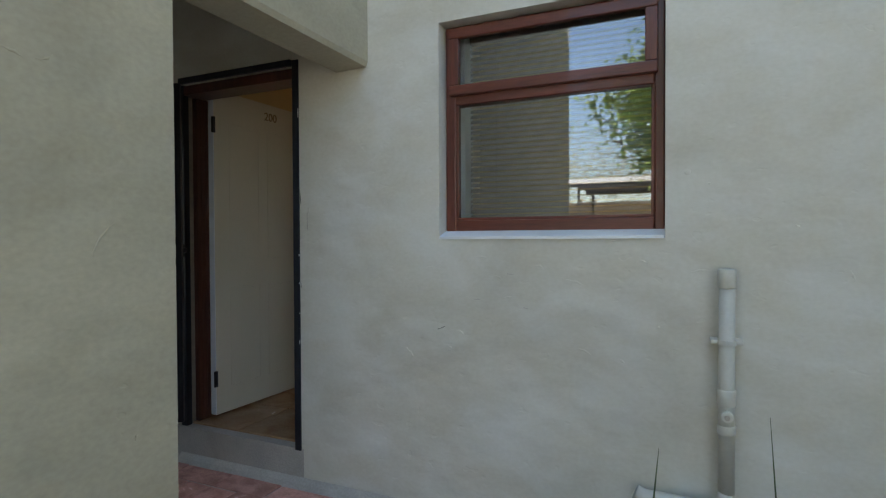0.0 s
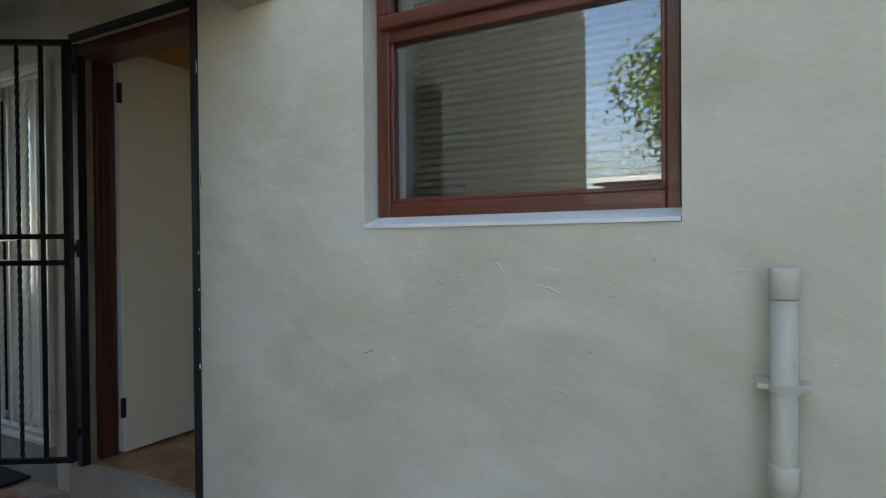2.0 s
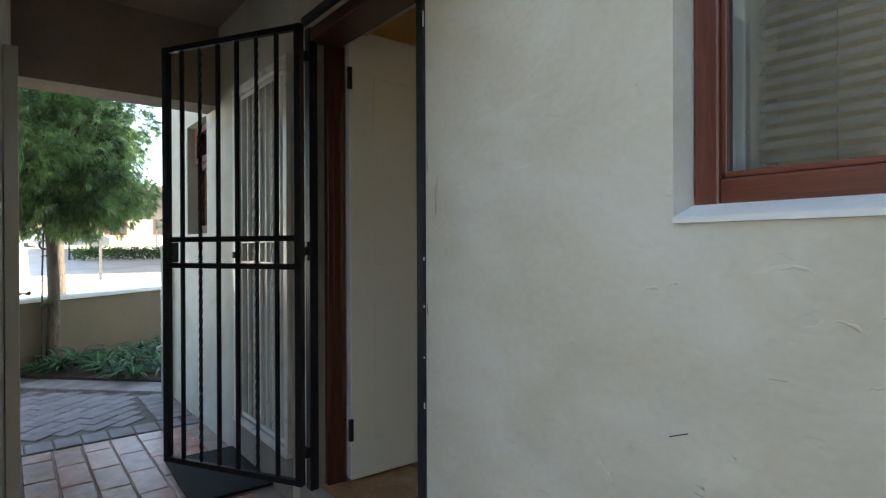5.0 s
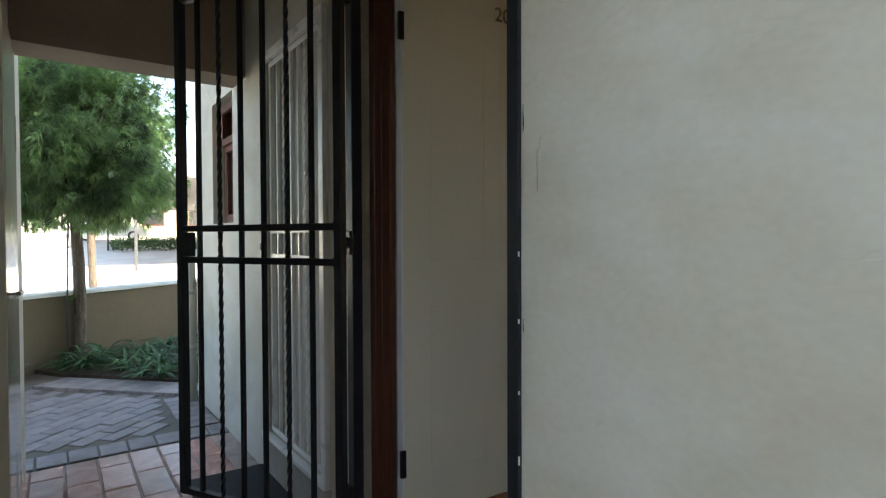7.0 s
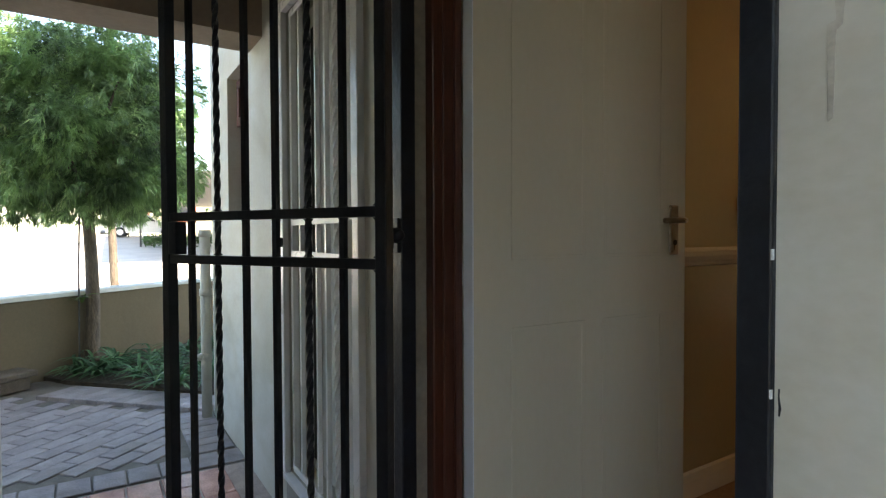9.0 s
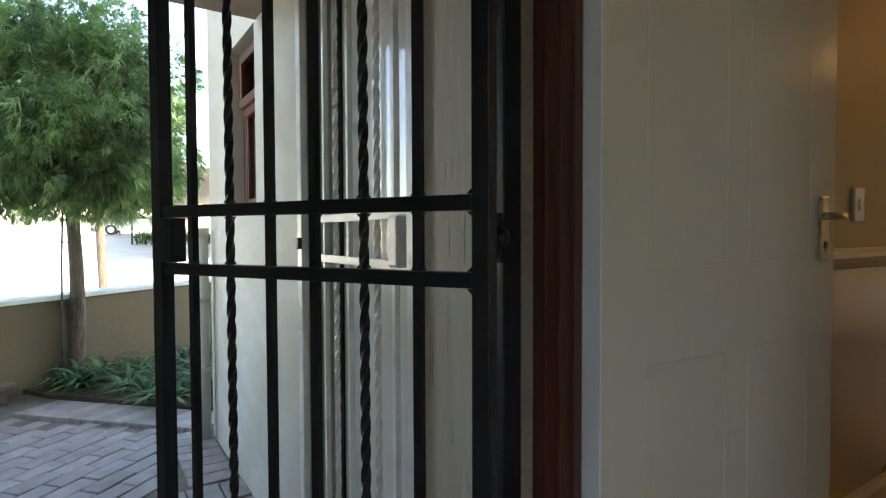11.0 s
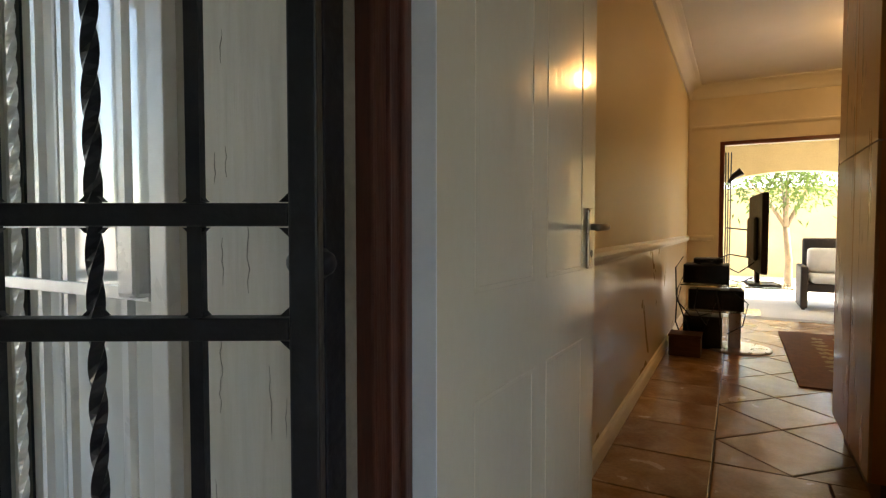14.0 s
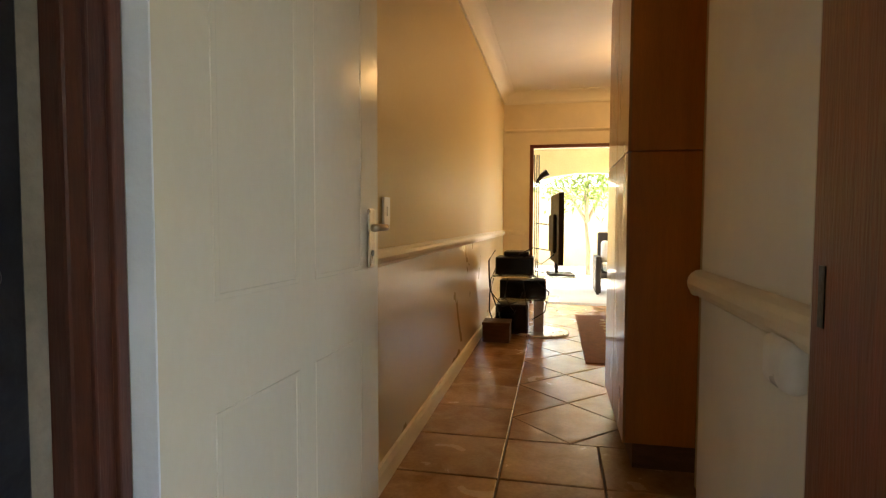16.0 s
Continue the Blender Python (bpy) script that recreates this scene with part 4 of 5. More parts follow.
structure("picture_rail", extrude_profile(rail_profile(HY1 - 0.001, -1, 2.38, 0.05, 0.025), "x", HX0 + 0.03, HX1), M_HALLWHITE, "thin cream picture rail over the garden door", "trim")
structure("skirting", extrude_profile([(HX0 + 0.001, ZH), (HX0 + 0.022, ZH), (HX0 + 0.022, ZH + 0.075), (HX0 + 0.014, ZH + 0.1), (HX0 + 0.001, ZH + 0.105)], "y", HY0 + 0.02, HY1 - 0.002), M_HALLWHITE, "cream painted skirting board", "baseboard")
half_round = [(RX, 0.93)] + [(RX - 0.042 * math.sin(a), 0.975 - 0.045 * math.cos(a)) for a in [k * math.pi / 8 for k in range(1, 8)]] + [(RX, 1.02)]
rr = extrude_profile(half_round, "y", 2.6, 3.80)
bm_box(rr, RX - 0.03, RX + 0.1, 3.781, 3.82, 0.93, 1.01, 0.014)
structure("dado_rail_right", rr, M_HALLWHITE, "thick rounded cream dado rail wrapping the wall end", "trim")
sw = thing("light_switch", (HX0 + 0.01, 4.0, 1.2), "white light switch plate on the hall wall", "switch")
part("plate", box(HX0 + 0.001, HX0 + 0.014, 4.0, 4.08, 1.16, 1.28, 0.003), M_WHITEMETAL, sw)
part("rocker", box(HX0 + 0.0141, HX0 + 0.02, 4.025, 4.055, 1.2, 1.24, 0.002), M_WHITEMETAL, sw)

stopper = box(RX - 0.05, RX - 0.001, 2.96, 3.10, 0.845, 0.95, 0.02)
solid("door_stop", stopper, M_WHITEMETAL, "white rounded door stop on the hall wall", "door stop", smooth=True)

# tall cherry cupboard
cab = thing("tall_cupboard", (-1.77, 4.77, ZH), "tall cherry-veneer cupboard standing at the end of the hall wall", "cupboard")
cx0, cx1, cy0, cy1 = -1.94, -1.55, 4.34, 5.22
part("carcass", box(cx0 + 0.02, cx1, cy0 + 0.02, cy1, ZH + 0.13, 2.45, 0.002), M_CABINET, cab)
part("plinth", box(cx0 + 0.05, cx1 - 0.02, cy0 + 0.05, cy1 - 0.02, ZH, ZH + 0.13), M_BOXWOOD, cab)
part("end_panel", box(cx0 + 0.012, cx1, cy0, cy0 + 0.0195, ZH + 0.131, 1.482, 0.002), M_CABINET, cab)
part("end_panel", box(cx0 + 0.012, cx1, cy0, cy0 + 0.0195, 1.488, 2.45, 0.002), M_CABINET, cab)
for a, b in ((cy0 + 0.001, cy0 + 0.44), (cy0 + 0.445, cy1)):
    for c, d in ((ZH + 0.13, 1.482), (1.488, 2.45)):
        part("door", box(cx0, cx0 + 0.0195, a, b, c, d, 0.003), M_CABEDGE, cab)
part("edge_strip", box(cx1 - 0.045, cx1 - 0.03, cy0 - 0.006, cy0 - 0.0005, 0.9, 1.75, 0.002), M_CABINET, cab)

# TV stand with set and boxes
st = thing("tv_stand", (-2.4, 7.35, ZH), "glass and silver pedestal television stand", "tv stand")
disc = tube([(0, 0, 0), (0, 0, 0.012), (0, 0, 0.02)], 0.28, 40, [0.28, 0.28, 0.26])
bmesh.ops.translate(disc, vec=(-2.38, 7.38, ZH), verts=disc.verts[:])
part("base", disc, M_SILVER, st, "brushed silver disc base", True)
part("column", box(-2.45, -2.35, 7.30, 7.38, ZH + 0.021, 0.64, 0.008), M_SILVER, st)
part("glass_shelf", box(-2.84, -1.97, 7.12, 7.62, 0.641, 0.653, 0.003), M_GLASS_SMOKE, st)
part("glass_shelf", box(-2.80, -2.2, 7.2, 7.55, 0.40, 0.41, 0.003), M_GLASS_SMOKE, st)
tv = thing("television", (-2.21, 7.38, 0.653), "black flat-screen television seen edge-on", "television")
tv.rotation_euler = (0, 0, radians(5.5))
def tpart(name, bm, mat=M_BLACKPLASTIC):
    ob = new(name, mesh_of(name, bm, mat))
    ob.parent = tv
    return ob


tpart("cabinet", box(-0.05, 0.0, -0.42, 0.42, 0.12, 0.80, 0.01))
tpart("screen", box(0.0005, 0.004, -0.39, 0.39, 0.15, 0.77), M_DISPLAY)
tpart("back_bulge", box(-0.085, -0.0505, -0.25, 0.25, 0.22, 0.6, 0.02))
tpart("neck", box(-0.04, -0.01, -0.06, 0.06, 0.02, 0.12, 0.005))
tpart("foot", box(-0.11, 0.14, -0.2, 0.2, 0.0, 0.018, 0.006))
def black_box(x0, x1, y0, y1, z0, z1, label):
    t = thing("av_receiver", ((x0 + x1) / 2, (y0 + y1) / 2, z0), label, "receiver", "boxes on the tv stand")
    part("case", box(x0, x1, y0, y1, z0, z1, 0.006), M_BLACKPLASTIC, t)
    part("fascia", box(x0 + 0.01, x1 - 0.01, y0 - 0.006, y0 - 0.0005, z0 + 0.01, z1 - 0.01, 0.002), M_DISPLAY, t)
    for k in range(4):
        part("foot", box(x0 + 0.03 + (k % 2) * (x1 - x0 - 0.09), x0 + 0.06 + (k % 2) * (x1 - x0 - 0.09), y0 + 0.03 + (k // 2) * 0.2, y0 + 0.06 + (k // 2) * 0.2, z0 - 0.008, z0), M_BLACKPLASTIC, t)
    return t


black_box(-2.82, -2.45, 7.16, 7.5, 0.662, 0.83, "black audio receiver on the glass shelf")
black_box(-2.74, -2.5, 7.2, 7.45, 0.84, 0.885, "slim black decoder on top of the receiver")
black_box(-2.78, -2.33, 7.22, 7.5, 0.419, 0.60, "black disc player on the lower glass shelf")
black_box(-2.82, -2.5, 7.2, 7.5, ZH + 0.009, 0.36, "black subwoofer box under the stand")
for k, pts in enumerate((((-2.46, 7.3, 0.8), (-2.38, 7.28, 0.76), (-2.3, 7.3, 0.82), (-2.25, 7.35, 0.86)), ((-2.82, 7.2, 0.72), (-2.87, 7.17, 0.6), (-2.88, 7.18, 0.3), (-2.8, 7.15, 0.1)),
                         ((-2.46, 7.25, 0.70), (-2.36, 7.25, 0.68), (-2.27, 7.3, 0.72)), ((-2.84, 7.2, 0.62), (-2.86, 7.1, 0.5), (-2.74, 7.12, 0.35), (-2.6, 7.15, 0.4)), ((-2.55, 7.18, 0.6), (-2.52, 7.12, 0.45), (-2.5, 7.15, 0.2)), ((-2.7, 7.18, 0.62), (-2.72, 7.1, 0.45), (-2.62, 7.08, 0.3), (-2.55, 7.12, 0.5)), ((-2.82, 7.14, 0.9), (-2.88, 7.12, 0.8), (-2.87, 7.1, 0.55), (-2.78, 7.08, 0.3), (-2.72, 7.1, 0.12)), ((-2.42, 7.2, 0.6), (-2.3, 7.16, 0.5), (-2.34, 7.18, 0.3), (-2.46, 7.2, 0.22)), ((-2.6, 7.15, 0.86), (-2.45, 7.12, 0.93), (-2.3, 7.2, 0.9)))):
    solid("cable", tube(pts, 0.006, 6), M_BLACKPLASTIC, "loose black cable behind the stand", "cable", "stand cables", smooth=True)
cb = thing("wooden_box", (-2.77, 6.9, ZH), "small dark wooden box on the tiled floor", "box")
part("body", box(-2.90, -2.65, 6.82, 7.05, ZH, 0.22, 0.006), M_BOXWOOD, cb)
part("lid", box(-2.905, -2.645, 6.815, 7.055, 0.2205, 0.245, 0.005), M_BOXWOOD, cb)

# rug
rug = thing("rug", (-1.3, 7.35, ZH), "brown rug with a pale scroll border", "rug")
part("field", box(-2.0, -0.5, 6.22, 8.5, ZH, ZH + 0.012, 0.004), M_RUG, rug)
sc = bmesh.new()
for k in range(3):
    g = bmesh.ops.create_circle(sc, cap_ends=True, segments=7, radius=0.035)
    bmesh.ops.scale(sc, vec=(0.7, 1.3, 1), verts=g["verts"])
    bmesh.ops.translate(sc, vec=(0.032 * math.cos(k * 2.1), 0.032 * math.sin(k * 2.1), 0.0015 + 0.0004 * k), verts=g["verts"])
scroll = mesh_of("scroll_motif", sc, M_RUGLIGHT)
for a, b, c, d in ((-1.78, -1.62, 6.5, 8.25), (-1.62, -0.7, 6.5, 6.66), (-1.62, -0.7, 8.09, 8.25)):
    n1, n2 = max(1, int((b - a) / 0.16)), max(1, int((d - c) / 0.16))
    for i in range(n1):
        for j in range(n2):
            ux, uy = a + (b - a) * (i + 0.5) / n1, c + (d - c) * (j + 0.5) / n2
            motif = new("scroll_motif", scroll)
            motif.parent, motif.matrix_parent_inverse = rug, Matrix.Translation(-rug.location)
            motif.matrix_basis = pose(ux, uy, ZH + 0.012, 0, 0, 40 * (i + j))

# garden sliding door
gd = tagged(new("door_4"), "red-brown framed garden door standing open", "door", kind="structure")
gd.location = ((GX0 + GX1) / 2, HY1, ZH)
part("frame", box(GX0, GX0 + 0.05, HY1 - 0.01, HY1 + 0.12, ZH, GZT - 0.05, 0.004), M_REDWOOD, gd)
part("frame", box(GX1 - 0.05, GX1, HY1 - 0.01, HY1 + 0.12, ZH, GZT - 0.05, 0.004), M_REDWOOD, gd)
part("frame", box(GX0, GX1, HY1 - 0.01, HY1 + 0.12, GZT - 0.05, GZT - 0.003, 0.004), M_REDWOOD_H, gd)
part("door_stile", box(-1.40, -1.30, HY1 + 0.03, HY1 + 0.07, ZH + 0.002, GZT - 0.051, 0.004), M_REDWOOD, gd)
part("threshold", box(GX0, GX1, HY1 - 0.02, HY1 + 0.2, ZH - 0.012, ZH + 0.001), M_CONCRETE, gd)
bk = thing("folded_gate", (GX0 + 0.1, HY1 + 0.16, ZH), "folded black trellis gate beside the garden door", "gate")
for k in range(3):
    part("bar", tube([(GX0 + 0.065 + k * 0.025, HY1 + 0.14, ZH + 0.02), (GX0 + 0.07 + k * 0.025, HY1 + 0.14, 1.1), (GX0 + 0.06 + k * 0.03, HY1 + 0.14, 2.1)], 0.008, 6), M_BLACKPLASTIC, bk)
part("lamp_arm", tube([(GX0 + 0.09, HY1 + 0.14, 1.72), (GX0 + 0.15, HY1 + 0.13, 1.8), (GX0 + 0.24, HY1 + 0.12, 1.86)], 0.03, 8, [0.02, 0.035, 0.05]), M_BLACKPLASTIC, bk)
part("latch_arm", tube([(GX0 + 0.08, HY1 + 0.13, 1.16), (GX0 + 0.34, HY1 + 0.12, 1.13)], 0.01, 6), M_BLACKPLASTIC, bk)

# ---- patio and back garden ----
structure("patio", box(-5.6, 4, HY1 + 0.22, 12.4, ZP - 0.07, ZH - 0.03), M_ROAD, "pale paved patio", "pavement")
structure("lawn_back", box(-5.6, 4, 12.4, 17, ZP - 0.07, ZH - 0.05), M_ROAD, "bright dry gravel garden", "ground")
arch = bmesh.new()
ax, aw, az = -1.6, 1.55, 1.48
pts = [(ax - 3.2, TOP), (ax - 3.2, ZP)] + [(ax - aw, ZP)] + [(ax - aw * math.cos(a), az + 0.62 * math.sin(a)) for a in [k * math.pi / 14 for k in range(15)]] + [(ax + aw, ZP), (ax + 4.2, ZP), (ax + 4.2, TOP)]
vs0 = [arch.verts.new((x, 12.4, z)) for x, z in pts]
vs1 = [arch.verts.new((x, 12.65, z)) for x, z in pts]
arch.faces.new(vs0); arch.faces.new(list(reversed(vs1)))
for k in range(len(pts)):
    arch.faces.new((vs0[k], vs1[k], vs1[(k + 1) % len(pts)], vs0[(k + 1) % len(pts)]))
bmesh.ops.recalc_face_normals(arch, faces=arch.faces[:])
structure("wall_patio", arch, M_GOLDWALL, "ochre plaster patio wall with a wide arch")
structure("ceiling_patio", box(-5.6, 4, HY1 + 0.22, 12.4, 2.75, 2.85), M_CEIL, "patio ceiling", "ceiling")
structure("wall_garden_back", box(-5.6, 4, 16.6, 16.85, ZP - 0.07, 2.1), M_GOLDWALL, "golden plaster garden boundary wall")


def tree(name, base, height, crown_c, crown_r, n_leaf, mat, bark, label, seed, length, width, forks=5, trunk_r=0.07, squash=0.85, clumps=70, lean=(0, 0)):
    """Tapered trunk with limbs, and a crown of many narrow leaves gathered in clumps."""
    rng = np.random.default_rng(seed)
    t = thing(name, base, label, "tree")
    b = Vector(base); c = Vector(crown_c)
    fork = b.lerp(c, 0.55) + Vector((lean[0], lean[1], 0))
    mid = b.lerp(fork, 0.5) + Vector((rng.uniform(-0.05, 0.05), rng.uniform(-0.05, 0.05), 0))
    part("trunk", tube([b, b + Vector((0, 0, 0.12)), mid, fork], trunk_r, 12, [trunk_r * 1.35, trunk_r * 1.05, trunk_r * 0.9, trunk_r * 0.75]), bark, t, smooth=True)
    for k in range(forks):
        a = 2 * math.pi * (k + rng.uniform(0, 0.5)) / forks
        e = c + Vector((math.cos(a) * crown_r * 0.65, math.sin(a) * crown_r * 0.65, rng.uniform(-0.1, 0.55) * crown_r))
        m = fork.lerp(e, 0.5) + Vector((0, 0, 0.08 * crown_r))
        part("limb", tube([fork, m, e], trunk_r * 0.5, 8, [trunk_r * 0.6, trunk_r * 0.38, trunk_r * 0.12]), bark, t, smooth=True)
    cl = rng.normal(size=(clumps, 3)); cl /= np.linalg.norm(cl, axis=1)[:, None]
    cl *= (rng.uniform(0.15, 1.0, (clumps, 1)) ** 0.45) * crown_r
    cl[:, 2] *= squash
    cl += np.array(crown_c)
    who = rng.integers(0, clumps, n_leaf)
    spread = crown_r * rng.uniform(0.5, 1.1, clumps) * 1.6 / clumps ** 0.5
    off = rng.normal(size=(n_leaf, 3)) * spread[who][:, None] * np.array([1, 1, 0.75])
    me = blades("crown", cl[who] + off, mat, rng, length, width, droop=0.5, up=0.15, out=1.1 * off / np.linalg.norm(off, axis=1)[:, None])
    ob = new("crown", me)
    ob.parent, ob.matrix_parent_inverse = t, Matrix.Translation(-Vector(base))
    tagged(ob, label="dense crown of narrow leaves")
    return t


tree("garden_tree", (-1.52, 14.2, ZP + 0.05), 3, (-1.62, 14.2, 2.2), 1.05, 1800, M_LEAFLIGHT, M_BARKPALE, "small forked garden tree with light green leaves", 5, 0.13, 0.045, 4, 0.07, 0.55, 40)
chair = thing("wicker_armchair", (-1.2, 11.0, ZH - 0.03), "dark wicker armchair with white cushions on the patio", "armchair")
cz = ZH - 0.03
part("seat", box(-1.55, -0.8, 10.7, 11.4, cz + 0.25, cz + 0.36, 0.02), M_WICKER, chair)
part("backrest", box(-1.55, -0.8, 11.36, 11.46, cz + 0.365, cz + 0.98, 0.03), M_WICKER, chair)
for x in (-1.62, -0.8):
    part("arm", box(x, x + 0.09, 10.7, 11.42, cz + 0.02, cz + 0.6, 0.02), M_WICKER, chair)
for x in (-1.6, -0.78):
    for y in (10.72, 11.36):
        part("leg", box(x, x + 0.04, y, y + 0.04, cz, cz + 0.019), M_WICKER, chair)
part("cushion", box(-1.5, -0.85, 10.68, 11.34, cz + 0.365, cz + 0.48, 0.045), M_CUSHION, chair, "white seat cushion", True)
bc = box(-1.5, -0.9, 11.2, 11.33, cz + 0.48, cz + 0.84, 0.05)
part("back_cushion", bc, M_CUSHION, chair, "white back cushion", True)

# warm ceiling lamps in the hall
def downlight(x, y, power):
    t = thing("ceiling_light", (x, y, HZ), "round warm ceiling light", "ceiling light", "hall lights")
    part("rim", tube([(x, y, HZ - 0.001), (x, y, HZ - 0.02)], 0.1, 24, [0.11, 0.1]), M_HALLWHITE, t)
    part("diffuser", tube([(x, y, HZ - 0.0205), (x, y, HZ - 0.045)], 0.09, 24, [0.09, 0.06]), M_LAMP, t)
    lamp = new("lamp_light", bpy.data.lights.new("lamp_light", "POINT"))
    lamp.data.energy, lamp.data.color, lamp.data.shadow_soft_size = power, (1.0, 0.6, 0.25), 0.10
    lamp.location = (x, y, HZ - 0.16)
    return lamp


downlight(-2.0, 4.8, 0.05)
downlight(-1.2, 7.6, 2.6)

# ---- garden court beyond the passage ----
def oriented_box(p, q, thick, z0, z1, bevel=0.0):
    p, q = Vector((*p, 0)), Vector((*q, 0))
    d = q - p
    bm = box(0, d.length, -thick / 2, thick / 2, z0, z1, bevel)
    bmesh.ops.transform(bm, matrix=Matrix.Translation(p) @ Matrix.Rotation(math.atan2(d.y, d.x), 4, "Z"), verts=bm.verts[:])
    return bm


GA, GB = (-5.55, -1.7), (-9.75, 3.9)
low = structure("wall_garden_low", oriented_box(GA, GB, 0.2, ZP - 0.07, 0.56), M_PLASTER2_DIM, "low ochre plaster garden wall")
structure("wall_coping", oriented_box(GA, GB, 0.25, 0.5605, 0.60, 0.008), M_SILL, "pale coping along the low garden wall", "trim")
bed = bmesh.new()
loop = [(-7.35, 1.45), (-6.3, 2.44), (-6.0, 4.0), (-9.7, 3.8), (-7.75, 1.2)]
bv = [bed.verts.new((x, y, ZP + 0.02)) for x, y in loop]
bv2 = [bed.verts.new((x, y, ZP - 0.07)) for x, y in loop]
bed.faces.new(bv)
for k in range(5):
    bed.faces.new((bv[k], bv2[k], bv2[(k + 1) % 5], bv[(k + 1) % 5]))
bmesh.ops.recalc_face_normals(bed, faces=bed.faces[:])
structure("ground_bed", bed, M_SOIL, "dark mulched planting bed", "ground")
stp = thing("stone_step", (-7.75, 0.9, ZP), "low brown stone step against the garden wall", "step")
part("block", oriented_box((-7.45, 1.1), (-7.0, 0.5), 0.34, ZP, ZP + 0.1, 0.01), M_STONE, stp)
part("slab", oriented_box((-7.48, 1.14), (-6.98, 0.46), 0.38, ZP + 0.101, ZP + 0.15, 0.01), M_STONE, stp)


def strap_plant(x, y, z, r, n, rng, length, mat, name, label, group, wide=0.03):
    """A tuft of arching strap leaves."""
    bm = bmesh.new()
    for k in range(n):
        a = rng.uniform(0, 2 * math.pi); L = length * rng.uniform(0.6, 1.15); rise = rng.uniform(0.35, 1.0)
        d = Vector((math.cos(a), math.sin(a), 0)); s = Vector((-math.sin(a), math.cos(a), 0))
        rows = []
        for j in range(6):
            t = j / 5
            p = Vector((x, y, z)) + d * (r * 0.15 + L * t * (0.35 + 0.65 * t * (1.2 - rise * 0.6))) + Vector((0, 0, L * rise * (1.5 * t - 1.15 * t * t)))
            w = wide * (0.6 + 1.2 * t) * (1 - t) ** 0.6 if j < 5 else 0.001
            rows.append((bm.verts.new(p - s * w / 2), bm.verts.new(p + Vector((0, 0, -w * 0.2))), bm.verts.new(p + s * w / 2)))
        for u, v in zip(rows, rows[1:]):
            bm.faces.new((u[0], u[1], v[1], v[0])); bm.faces.new((u[1], u[2], v[2], v[1]))
    return solid(name, bm, mat, label, "plant", group, smooth=True)


rng = np.random.default_rng(11)
spots = [(-7.55, 1.5), (-7.4, 1.6), (-6.75, 2.05), (-6.5, 2.25), (-7.35, 1.72), (-7.15, 1.95), (-7.6, 1.85), (-6.9, 2.2), (-7.3, 2.2), (-7.7, 2.15), (-6.62, 2.42), (-6.95, 2.55), (-7.4, 2.5), (-7.9, 2.5), (-6.45, 2.7), (-6.8, 2.85), (-7.5, 2.85), (-8.2, 2.8), (-6.3, 3.0), (-7.1, 3.1), (-7.85, 3.1), (-8.5, 3.1)]
for x, y in spots:
    strap_plant(x + rng.uniform(-0.07, 0.07), y + rng.uniform(-0.07, 0.07), ZP + 0.02, 0.1, 26, rng, 0.40, M_STRAP, "strap_leaf_plant", "clump of green arching strap leaves in the bed", "bed plants", 0.032)

